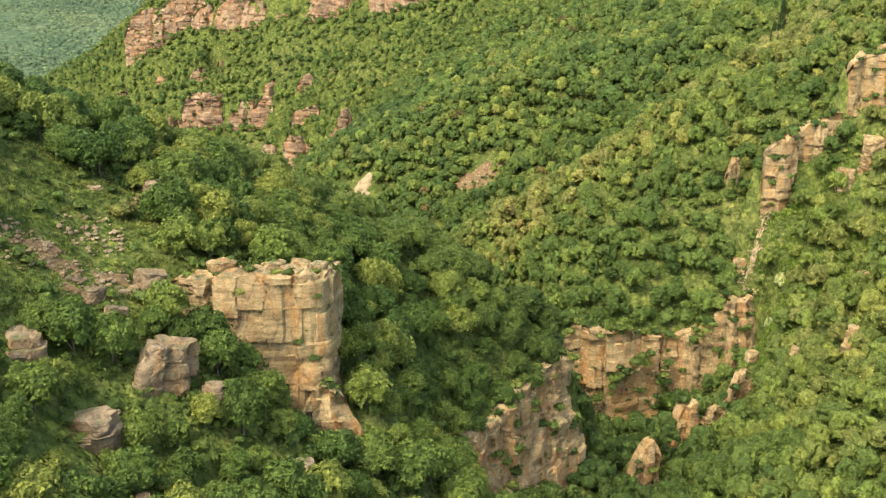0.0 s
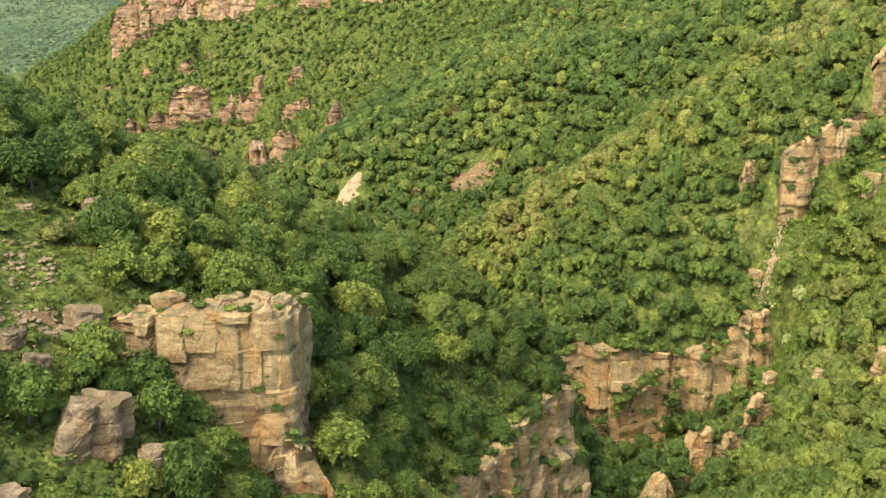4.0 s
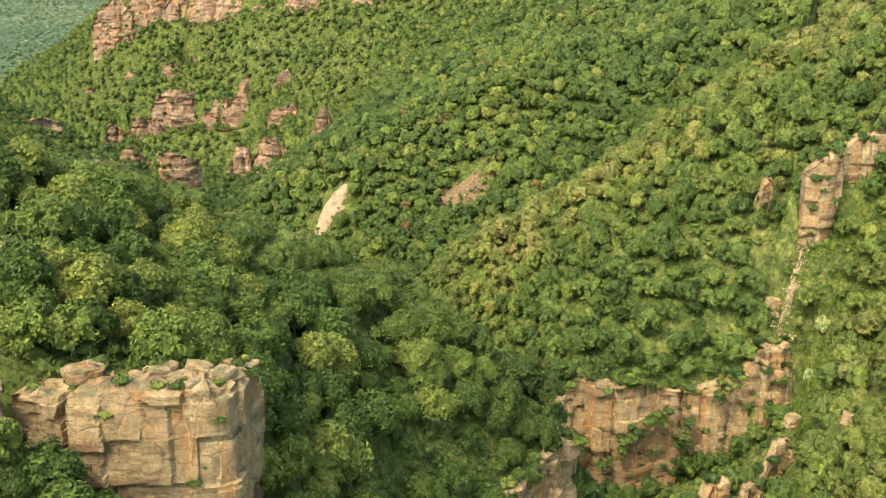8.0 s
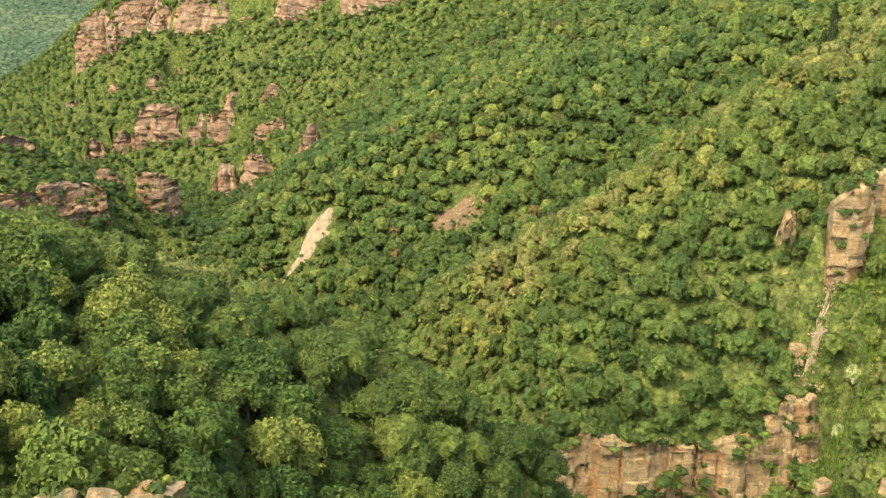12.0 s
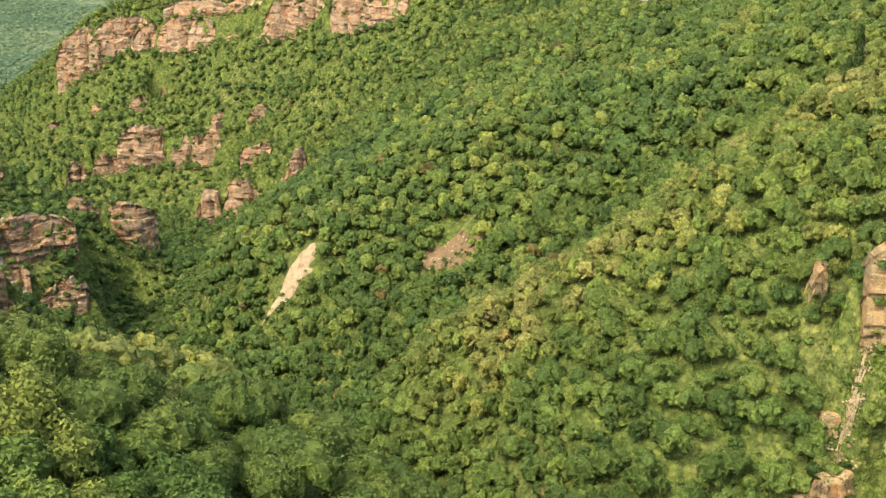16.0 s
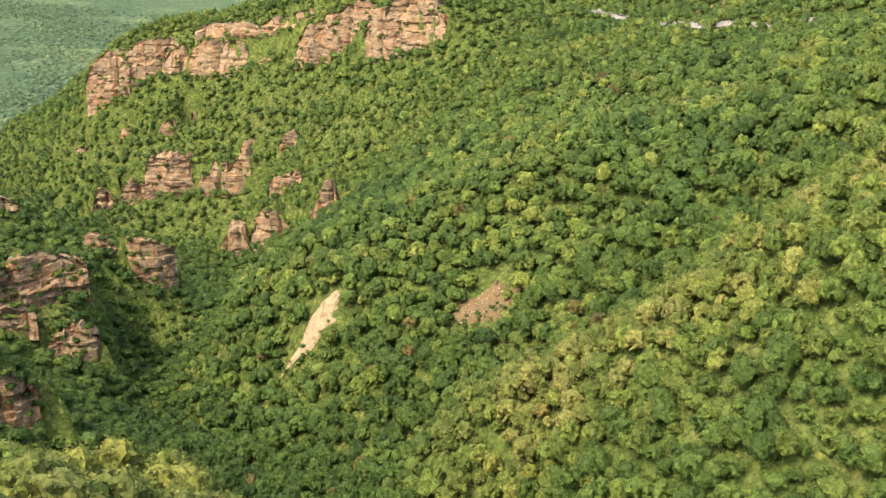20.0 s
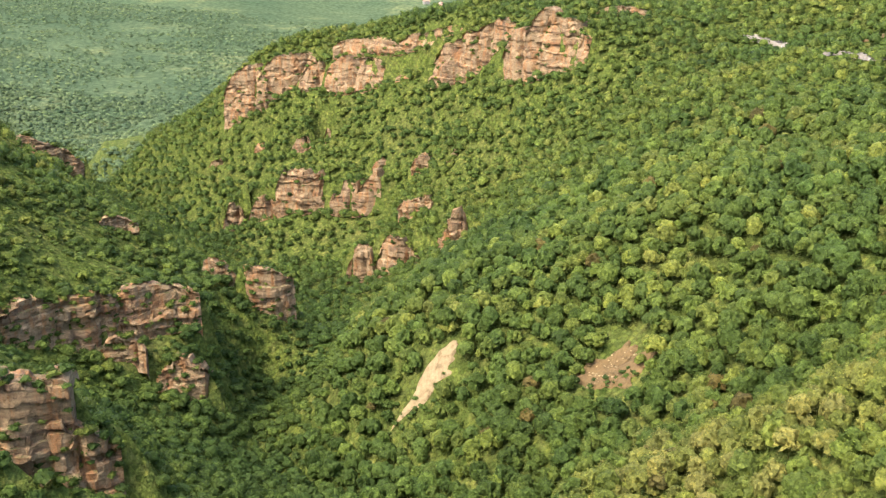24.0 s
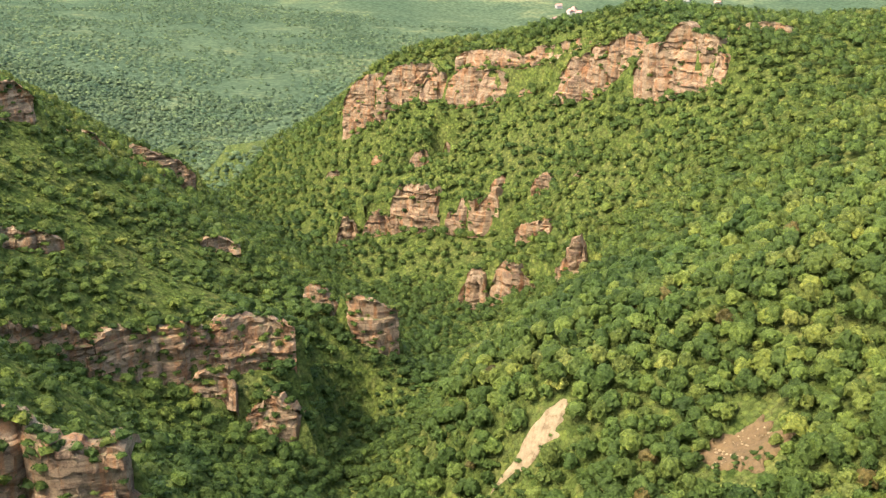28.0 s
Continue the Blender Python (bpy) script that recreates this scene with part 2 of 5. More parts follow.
GREENS = [(0.037, 0.06, 0.016), (0.052, 0.082, 0.02), (0.072, 0.105, 0.024), (0.098, 0.124, 0.028), (0.129, 0.14, 0.036), (0.164, 0.16, 0.05)]
LEAF = leaf_material("broadleaf_foliage", GREENS)
LEAF_OB = leaf_material("near_foliage", [(0.048, 0.078, 0.017), (0.062, 0.099, 0.022), (0.082, 0.122, 0.026), (0.111, 0.147, 0.031), (0.156, 0.179, 0.038)], True, 0.3, 0.6)
LEAF_SPUR = leaf_material("spur_foliage", GREENS, False, 0.3, 0.6)
# Far greens are paler and bluer: the haze of distance is in the colour.
FAR_LEAF = leaf_material("hazed_distant_foliage", [(0.066, 0.1, 0.052), (0.084, 0.12, 0.06), (0.115, 0.148, 0.07)], False, 1.2, 0.5)
DRY = leaf_material("dry_foliage", [(0.075, 0.06, 0.022), (0.09, 0.075, 0.026), (0.11, 0.1, 0.036)])
PALE = leaf_material("pale_blossom", [(0.1, 0.16, 0.035), (0.27, 0.3, 0.12), (0.44, 0.44, 0.25)])
GRASS = leaf_material("grass_blades", [(0.07, 0.095, 0.022), (0.1, 0.115, 0.03), (0.15, 0.13, 0.05)])
GULLY_GRASS = leaf_material("gully_grass", [(0.1, 0.17, 0.024), (0.135, 0.205, 0.028), (0.17, 0.22, 0.045)])
GROUND = ground_material()
PALE_SOIL = soil_material("pale_marl", (0.25, 0.198, 0.11), (0.14, 0.1, 0.05))
BROWN_SOIL = soil_material("brown_scree", (0.125, 0.085, 0.036), (0.075, 0.055, 0.022))
BARK, _nt, _b = shader("bark", 0.9)
_c = ramp(_nt, noise_tex(_nt, coords(_nt, (3, 3, 0.6)), 2.0, 6), [(0.3, (0.05, 0.038, 0.028)), (0.7, (0.13, 0.105, 0.08))])
_nt.links.new(_c, _b.inputs["Base Color"])


# ---------------------------------------------------------------- mesh helpers
def mesh_from(name, verts, faces, material, tint=None, smooth=False):
    """One mesh from arrays: verts (n, 3); faces (m, 3 or 4)."""
    verts, faces = np.asarray(verts, np.float32), np.asarray(faces, np.int32)
    me = bpy.data.meshes.new(name)
    k = faces.shape[1]
    me.vertices.add(len(verts))
    me.vertices.foreach_set("co", verts.ravel())
    me.loops.add(faces.size)
    me.loops.foreach_set("vertex_index", faces.ravel())
    me.polygons.add(len(faces))
    me.polygons.foreach_set("loop_start", np.arange(0, faces.size, k, dtype=np.int32))
    me.polygons.foreach_set("use_smooth", np.full(len(faces), smooth))
    me.materials.append(material)
    if tint is not None:
        me.attributes.new("tint", "FLOAT", "FACE").data.foreach_set("value", np.asarray(tint, np.float32))
    me.update(calc_edges=True)
    return me


def child(name, me, parent, m=None, label=""):
    ob = new(name, me)
    ob.parent = parent
    ob.matrix_basis = m if m is not None else Matrix()
    return tagged(ob, label) if label else ob


def hash3(ix, iy, iz):
    h = np.sin(ix * 127.1 + iy * 311.7 + iz * 74.7) * 43758.5453
    return h - np.floor(h)


def vnoise(p, seed=0.0):
    """Value noise, -1 to 1, at points (n, 3)."""
    p = np.asarray(p, float) + seed * 17.31
    i = np.floor(p)
    f = p - i
    f = f * f * (3 - 2 * f)
    out = 0
    for a in (0, 1):
        for b in (0, 1):
            for c in (0, 1):
                w = (f[:, 0] if a else 1 - f[:, 0]) * (f[:, 1] if b else 1 - f[:, 1]) * (f[:, 2] if c else 1 - f[:, 2])
                out = out + w * hash3(i[:, 0] + a, i[:, 1] + b, i[:, 2] + c)
    return out * 2 - 1


def fbm(p, octaves=4, seed=0.0):
    p = np.asarray(p, float)
    return sum(vnoise(p * 2**k, seed + k * 3.7) * 0.5**k for k in range(octaves))


# ---------------------------------------------------------------- the land
# Lines of the plan: each runs along one form of the land, as (x, y, height).
LAND = dict(
    gorge_floor=[(70, -300, 75), (55, 0, 62), (45, 120, 52), (37, 190, 45), (40, 222, 43), (46, 262, 34), (28, 282, 30), (-5, 318, 26),
                 (-40, 375, 20), (-62, 420, 15), (-95, 470, 5), (-112, 510, -4), (-118, 560, 0), (-122, 620, -12), (-150, 690, -22),
                 (-215, 760, -28), (-290, 845, -40), (-370, 950, -62), (-480, 1090, -78), (-640, 1300, -98)],
    spur_crest=[(-160, 60, 205), (-105, 130, 173), (-75, 175, 148.5), (-56, 192, 137.5), (-40, 214, 125.5), (-28, 236, 111.5), (-8, 236, 105), (12, 226, 97), (24, 224, 89)],
    spur_face=[(-8, 208, 106), (0, 196, 94), (2, 172, 90), (-9, 172, 102), (-8, 140, 98), (-7, 120, 92)],
    spur_shelf=[(-44, 95, 124), (-40, 118, 120), (-36, 132, 122), (-24, 130, 110), (-20, 112, 108), (-42, 147, 129), (-50, 150, 130), (-56, 165, 137), (-34, 176, 128), (-20, 190, 116)],
    spur_side=[(-62, 130, 139), (-75, 110, 150), (-60, 90, 140), (-90, 60, 165)],
    near_ground=[(-30, 40, 110), (-10, 70, 92), (15, 120, 75), (0, 0, 100), (-60, -80, 130), (20, 160, 76)],
    spur_cliff_top=[(24, 219, 83), (16, 206, 83), (8, 195, 84), (1, 184, 86)],
    spur_cliff_foot=[(33, 216, 55), (25, 200, 56), (18, 186, 60), (11, 172, 68)],
    pillar_top=[(-38, 155, 129), (-26, 157, 128)],
    pillar_foot=[(-12, 152, 106), (-14, 143, 104), (-10, 160, 104), (-30, 143, 120)],
    spur_back=[(-45, 260, 102), (-30, 275, 95), (-5, 262, 85), (-50, 310, 68), (-25, 330, 42), (18, 250, 55)],
    spur_west=[(-120, 220, 150), (-90, 260, 115), (-66, 300, 70), (-76, 326, 48), (-108, 316, 66), (-140, 298, 110), (-200, 250, 175)],
    gorge_cliff_top=[(34, 290, 58), (48, 292, 58), (62, 291, 60), (76, 290, 64), (87, 291, 71)],
    gorge_cliff_foot=[(36, 280, 34), (50, 278, 27), (62, 279, 34), (74, 279, 43), (86, 280, 53), (60, 266, 36), (76, 266, 48)],
    east_bank=[(45, 222, 53), (64, 247, 47), (80, 241, 60), (97, 240, 77), (120, 240, 88), (79, 172, 75), (110, 190, 95), (60, 130, 78), (100, 100, 105), (60, 200, 60)],
    east_gully=[(88, 268, 64), (91, 280, 72), (94, 291, 84), (95, 297, 91), (106, 290, 90), (118, 280, 92)],
    east_rib=[(88, 300, 84), (92, 304, 94), (100, 305, 103), (115, 309, 116), (126, 313, 130), (150, 325, 148)],
    east_ridge=[(26, 330, 56), (45, 323, 72), (62, 315, 83), (74, 321, 90), (74, 333, 94), (82, 341, 105), (104, 352, 115), (140, 352, 142), (200, 370, 175)],
    ridge_crest=[(8, 364, 57), (22, 366, 66), (40, 367, 78), (62, 366, 92), (80, 370, 105), (104, 372, 116), (120, 374, 124)],
    ridge_nose=[(18, 350, 51), (-8, 372, 38)],
    hollow=[(5, 392, 44), (30, 394, 60), (55, 398, 74), (86, 404, 95), (120, 420, 122), (160, 430, 145)],
    great_slope=[(-9, 424, 46), (-14, 442, 50), (12, 440, 58), (36, 424, 69), (34, 457, 77), (38, 480, 92), (72, 445, 97), (78, 515, 98), (120, 500, 122), (45, 501, 97)],
    nose=[(-100, 498, 7), (-80, 456, 9), (-58, 450, 15), (-50, 432, 17), (-44, 448, 28), (-55, 468, 40), (-66, 492, 42), (-63, 517, 41), (-36, 461, 52), (-28, 493, 63), (-13, 522, 66),
          (2, 562, 74), (-60, 545, 40), (-32, 600, 53), (-28, 440, 33), (6, 398, 45)],
    upper_slope=[(3, 660, 74), (40, 600, 100), (20, 640, 92), (60, 560, 104)],
    road_bench=[(165, 560, 126), (131, 590, 121), (107, 603, 118), (92, 640, 114), (86, 672, 112), (70, 700, 113)],
    above_road=[(128, 632, 128), (160, 620, 138), (200, 600, 150), (110, 690, 128), (140, 740, 135)],
    nose_back=[(-85, 560, 14), (-80, 620, 8), (-62, 662, 20), (-95, 690, 2), (-40, 700, 42)],
    table_top=[(-238, 892, 61), (-195, 885, 72), (-150, 865, 84), (-110, 845, 92), (-76, 815, 96), (-45, 790, 108), (-20, 752, 117), (0, 730, 112), (28, 770, 118), (-60, 850, 112)],
    table_foot=[(-240, 872, 26), (-190, 858, 46), (-146, 842, 55), (-110, 815, 62), (-76, 790, 66), (-34, 736, 79), (-4, 714, 96)],
    table_slope=[(-205, 800, -6), (-170, 795, 12), (-122, 772, 12), (-120, 755, -6), (-85, 740, 32), (-165, 832, 26), (-65, 740, 52)],
    table_west=[(-268, 905, 24), (-292, 935, 14), (-316, 962, 5), (-362, 1002, -14), (-437, 1080, -36), (-270, 960, 40), (-330, 1040, 0), (-150, 960, 70), (0, 900, 90), (80, 900, 100)],
    west_bank=[(-97, 349, 82), (-112, 346, 89), (-88, 364, 72), (-76, 378, 40), (-95, 380, 55), (-122, 380, 66)],
    west_cliff_top=[(-182, 440, 70), (-168, 462, 60), (-155, 484, 53), (-138, 496, 51), (-128, 502, 50)],
    west_cliff_foot=[(-170, 434, 53), (-156, 456, 40), (-148, 470, 36), (-137, 487, 40), (-124, 492, 40)],
    west_foot=[(-130, 477, 24), (-118, 476, 20), (-112, 490, 14)],
    west_slope=[(-190, 466, 75), (-172, 482, 64), (-168, 529, 47), (-167, 570, 45), (-211, 528, 76), (-225, 505, 88), (-249, 540, 101), (-207, 551, 68), (-240, 573, 80), (-268, 562, 108), (-300, 540, 125),
                (-151, 415, 67), (-170, 405, 79), (-230, 440, 106), (-200, 400, 106), (-130, 365, 84), (-117, 418, 42), (-119, 459, 24)],
    west_nose=[(-150, 545, 36), (-124, 554, 36), (-121, 541, 28), (-111, 543, 24), (-131, 541, 32), (-103, 556, 14), (-140, 590, 14), (-204, 650, 22), (-262, 600, 74), (-270, 680, 46), (-260, 740, 6), (-300, 800, -18)],
    west_far=[(-420, 600, 150), (-380, 760, 60), (-360, 860, 0), (-500, 900, 40)],
    far_valley=[(-400, 1240, -66), (-560, 1200, -62), (-640, 2800, -118), (-200, 2000, -100), (400, 2600, -100), (300, 1500, -40), (700, 1200, 60)],
    far_hill=[(-900, 1500, -56), (-1250, 1900, -46), (-1580, 2300, -66), (-910, 2600, -80), (-2200, 2400, 60), (-1800, 1200, 120), (-2500, 3600, 150)],
    rim=[(-4500, -1500, 350), (4500, -1500, 400), (4500, 4500, 250), (-4500, 4500, 300), (0, 4600, 150), (-4500, 1500, 320), (4500, 1500, 350), (0, -1500, 220), (600, 300, 320), (500, 700, 230), (-500, 100, 300)],
)


def resample(line, step):
    line = np.array(line, float)
    out = [line[0]]
    for a, b in zip(line[:-1], line[1:]):
        n = max(1, int(np.hypot(*(b - a)[:2]) // step))
        out += [a + (b - a) * (k + 1) / n for k in range(n)]
    return np.array(out)


RUNS = {"gorge_floor", "spur_crest", "gorge_cliff_top", "gorge_cliff_foot", "spur_cliff_top", "spur_cliff_foot", "road_bench", "table_top", "table_foot",
        "west_cliff_top", "west_cliff_foot", "east_rib", "east_ridge", "ridge_crest"}
CTRL = np.concatenate([resample(v, 18) if k in RUNS else np.array(v, float) for k, v in LAND.items()])
_n = len(CTRL)
_d = np.hypot(CTRL[:, None, 0] - CTRL[None, :, 0], CTRL[:, None, 1] - CTRL[None, :, 1])
_A = np.zeros((_n + 3, _n + 3))
_A[:_n, :_n] = _d - np.eye(_n) * 1.0
_A[:_n, _n:] = np.c_[np.ones(_n), CTRL[:, :2] / 1000]
_A[_n:, :_n] = _A[:_n, _n:].T
_W = np.linalg.solve(_A, np.r_[CTRL[:, 2], 0, 0, 0])


WALLS = []


def plan_wall(*args, **kw):
    """Sets a rock wall into the plan: the land stands level behind it and falls away at its foot."""
    WALLS.append((args, kw))


plan_wall("rock_pillar", "tall massive tan sandstone outcrop with a stained smooth face on the wooded spur",
      [(-28.5, 150.6, 130.2, 110), (-24, 150, 130.3, 106), (-19.5, 150, 130.3, 103), (-17.7, 150.9, 130.2, 102), (-17, 152.6, 130, 102), (-17.2, 157, 128.5, 105)], 16.0, 7, ROCK, 1, 1, 2.6, seed=5, crest=0.02, step=0.36, rough=0.7, taper=0.03, gully=0.1, flute=0.25)
plan_wall("rock_pillar", "broken pale sandstone shoulder beside the massive outcrop",
      [(-39, 153.5, 128.6, 120), (-34, 152, 129.6, 116), (-28.5, 152.2, 129.8, 111)], 6.0, 6, ROCK, 1, 1, 1.7, seed=15, crest=0.06, step=0.36, rough=1.0, taper=0.1, gully=0.7)
plan_wall("rock_pillar", "lower tan sandstone buttress at the foot of the outcrop",
      [(-20, 147.5, 115, 102), (-16.5, 147.5, 114, 100), (-13, 149.5, 109, 98)], 4.0, 5, ROCK, 1, 1, 1.7, seed=6, step=0.4)
plan_wall("spur_cliff", "orange-tan sandstone cliff dropping into the wooded gorge",
      [(-1, 174, 86, 66), (4, 180, 85, 63), (10, 190, 84, 59), (17, 203, 84, 55), (24, 213, 84.5, 53), (28, 219, 84.5, 53)], 7, 7, ROCK, 1, 2, 2.0, seed=11, crest=0.03, taper=0.12, gully=0.2, flute=0.6)
plan_wall("gorge_cliff", "columnar tan sandstone wall along the gorge",
      [(34, 285, 60.5, 32), (40, 284.5, 62.5, 30), (46, 284, 61.5, 28), (55, 286, 60.5, 30), (66, 286, 60, 35), (76, 284.5, 64, 42), (81, 283.5, 70, 48), (86, 287, 71, 54)], 7, 6, ROCK, 1, 1, 1.7, seed=21, crest=0.08, taper=0.1, gully=0.8)
plan_wall("rib_cliff", "tall pale sandstone slab on the wooded rib", [(91.8, 300.5, 108, 91), (95, 300.3, 111, 90), (98, 301.5, 113, 92)], 5, 5, ROCK, 1, 1, 2.2, "rocks of the rib", seed=31, taper=0.05, crest=0.1, rough=0.9)
plan_wall("rib_cliff", "broken pale sandstone blocks on the wooded rib", [(100, 306, 114.5, 104), (107, 306, 117, 106), (113, 307, 119.5, 109)], 5, 5, ROCK, 1, 1, 1.8, "rocks of the rib", seed=33, taper=0.3, crest=0.25)
plan_wall("rib_cliff", "pale sandstone face high on the wooded rib", [(116, 309, 133, 119), (123, 309, 137, 119), (132, 313, 138, 122)], 6, 6, ROCK, 1, 1, 2.0, "rocks of the rib", seed=35, taper=0.3)
plan_wall("rib_cliff", "low pale rock step above the trees", [(82.5, 307.5, 103.5, 101), (84.5, 308, 104.5, 102)], 2.4, 2.5, ROCK, 1, 1, 1.0, "rocks of the rib", seed=37, taper=0.3)
plan_wall("bank_rocks", "broken tan rock ribs on the gorge bank", [(57.5, 244, 51, 38), (63, 247, 56, 41), (69, 249, 56.5, 43)], 4, 4, ROCK, 1, 1, 1.3, "rocks of the gorge bank", seed=131, taper=0.9, crest=0.4)
plan_wall("bank_rocks", "broken tan rock ribs on the gorge bank", [(67.5, 249, 55, 49), (71, 252, 56.5, 52)], 3, 3, ROCK, 1, 1, 1.2, "rocks of the gorge bank", seed=132, taper=0.9, crest=0.5)
plan_wall("bank_rocks", "broken tan rock ribs on the gorge bank", [(73, 256, 61, 55.5), (79, 258, 65.5, 61)], 3, 3, ROCK, 1, 1, 1.1, "rocks of the gorge bank", seed=133, taper=0.9, crest=0.5)
plan_wall("bank_rocks", "small tan rock pillar at the foot of the gorge", [(44, 222, 62, 47), (48.5, 223, 61, 47)], 4, 4, ROCK, 1, 1, 1.6, "rocks of the gorge bank", seed=135, taper=0.3, crest=0.2)
plan_wall("west_bank_cliff", "layered orange sandstone cliff above the gorge",
      [(-130, 339, 97, 60), (-116, 343.5, 95, 56), (-104, 349, 92.5, 52), (-96, 352, 92, 50)], 12, 9, ROCK_RED, 1, 1, 1.8, seed=41, crest=0.06, taper=0.08, step=0.5)
plan_wall("west_bank_cliff", "low orange sandstone step beside the cliff",
      [(-98, 350.5, 84, 50), (-93, 353.5, 80, 48), (-87, 357, 74, 46)], 6, 6, ROCK_RED, 1, 1, 1.6, seed=43, crest=0.1, taper=0.15, step=0.5)
plan_wall("west_cliff", "thin layered sandstone band below a grassy shelf",
      [(-184, 432, 72, 65), (-168, 452, 63.5, 53)], 7, 6, ROCK_RED, 1, 1, 1.3, seed=50, crest=0.2, taper=0.6)
plan_wall("west_cliff", "layered red-brown sandstone band below a grassy shelf",
      [(-167, 455, 61, 46), (-155, 473, 56.5, 37), (-147, 482, 56, 36)], 8, 8, ROCK_RED, 1, 1, 1.6, seed=51, crest=0.1, taper=0.2)
plan_wall("west_cliff", "cracked red-brown sandstone band between bushes",
      [(-145, 485, 56, 36), (-133, 493, 54, 37), (-125, 497, 52, 37)], 7, 7, ROCK_RED, 1, 2, 1.6, seed=52, crest=0.12, taper=0.25)
plan_wall("west_cliff", "small red-brown rock step under the band",
      [(-146, 475, 43, 34), (-136, 478, 41, 33)], 5, 5, ROCK_RED, 1, 1, 1.3, seed=54, crest=0.15, taper=0.4)
plan_wall("west_cliff", "low red-brown sandstone step below the rock band",
      [(-130, 480, 36, 22), (-124, 480, 36, 20), (-118, 480, 34, 18)], 6, 6, ROCK_RED, 1, 1, 1.3, seed=53, crest=0.35)
plan_wall("rock_tower", "square red-brown sandstone tower on the slope",
      [(-126, 550, 42, 27), (-123, 547.5, 43.5, 25), (-114, 547.5, 43.5, 22), (-110, 551, 40, 20)], 12, 6, ROCK_RED, 1, 1, 1.6, seed=61, crest=0.06, taper=0.1, step=0.7)
plan_wall("table_cliff", "tall pinkish sandstone bluff at the end of the tableland",
      [(-244, 878, 62, 22), (-222, 874, 66, 32)], 18, 11, ROCK_RED, 1, 2, 2.4, "cliffs of the tableland", seed=200)
plan_wall("table_cliff", "layered pinkish sandstone rim under grass",
      [(-220, 872, 70, 36), (-186, 866, 77, 56)], 15, 11, ROCK_RED, 1, 2, 2.4, "cliffs of the tableland", seed=203)
plan_wall("table_cliff", "pinkish sandstone knob on the slope",
      [(-190, 866, 68, 49), (-178, 864, 70, 52)], 9, 7, ROCK_RED, 1, 1, 2.4, "cliffs of the tableland", seed=206)
plan_wall("table_cliff", "layered pinkish sandstone bluff under the rim",
      [(-170, 858, 74, 48), (-135, 846, 80, 53)], 16, 11, ROCK_RED, 1, 2, 2.4, "cliffs of the tableland", seed=209)
plan_wall("table_cliff", "thin upper sandstone band under grass",
      [(-166, 866, 87, 74), (-128, 852, 88, 76)], 15, 11, ROCK_RED, 1, 2, 2.4, "cliffs of the tableland", seed=212)
plan_wall("table_cliff", "upper sandstone band under grass",
      [(-126, 850, 90, 76), (-84, 834, 99, 82)], 15, 11, ROCK_RED, 1, 2, 2.4, "cliffs of the tableland", seed=215)
plan_wall("table_cliff", "low broken sandstone band on the slope",
      [(-129, 842, 66, 53), (-100, 828, 72, 57)], 12, 11, ROCK_RED, 1, 1, 2.4, "cliffs of the tableland", seed=218)
plan_wall("table_cliff", "massive layered sandstone bluff of the tableland",
      [(-95, 816, 95, 58), (-60, 795, 96, 64)], 17, 11, ROCK_RED, 1, 2, 2.4, "cliffs of the tableland", seed=221)
plan_wall("table_cliff", "upper sandstone step of the tableland",
      [(-80, 812, 99, 84), (-50, 786, 110, 92)], 13, 11, ROCK_RED, 1, 1, 2.4, "cliffs of the tableland", seed=224)
plan_wall("table_cliff", "pinkish sandstone face of the tableland",
      [(-48, 764, 104, 74), (-30, 748, 108, 76)], 11, 11, ROCK_RED, 1, 1, 2.4, "cliffs of the tableland", seed=227)
plan_wall("table_cliff", "tall pinkish sandstone headland under the grassy top",
      [(-32, 746, 119, 78), (-6, 726, 113, 90)], 15, 11, ROCK_RED, 1, 2, 2.4, "cliffs of the tableland", seed=230)
plan_wall("table_cliff", "small red rock cap on the grassy top",
      [(0, 758, 119, 112), (22, 753, 119, 113)], 9, 7, ROCK_RED, 1, 1, 2.4, "cliffs of the tableland", seed=233)
plan_wall("lower_cliff", "broken pinkish-brown sandstone outcrop on the scrubby slope",
      [(-222, 792, -2, -26), (-212, 794, 4, -24)], 8, 6, ROCK_RED, 1, 1, 2.0, "outcrops below the tableland", seed=300, crest=0.36, taper=0.6, gully=1.4)
plan_wall("lower_cliff", "broken pinkish-brown sandstone outcrop on the scrubby slope",
      [(-206, 796, 8, -20), (-180, 790, 4, -24)], 10, 8, ROCK_RED, 1, 1, 2.0, "outcrops below the tableland", seed=303, crest=0.36, taper=0.6, gully=1.4)
plan_wall("lower_cliff", "broken pinkish-brown sandstone outcrop on the scrubby slope",
      [(-186, 792, 14, -18), (-160, 786, 12, -20)], 11, 9, ROCK_RED, 1, 1, 2.0, "outcrops below the tableland", seed=306, crest=0.36, taper=0.6, gully=1.4)
plan_wall("lower_cliff", "broken pinkish-brown sandstone outcrop on the scrubby slope",
      [(-150, 782, 14, -12), (-122, 770, 20, -4)], 11, 9, ROCK_RED, 1, 1, 2.0, "outcrops below the tableland", seed=309, crest=0.36, taper=0.6, gully=1.4)
plan_wall("lower_cliff", "broken pinkish-brown sandstone outcrop on the scrubby slope",
      [(-190, 836, 20, 4), (-180, 838, 24, 8)], 8, 6, ROCK_RED, 1, 1, 2.0, "outcrops below the tableland", seed=312, crest=0.36, taper=0.6, gully=1.4)
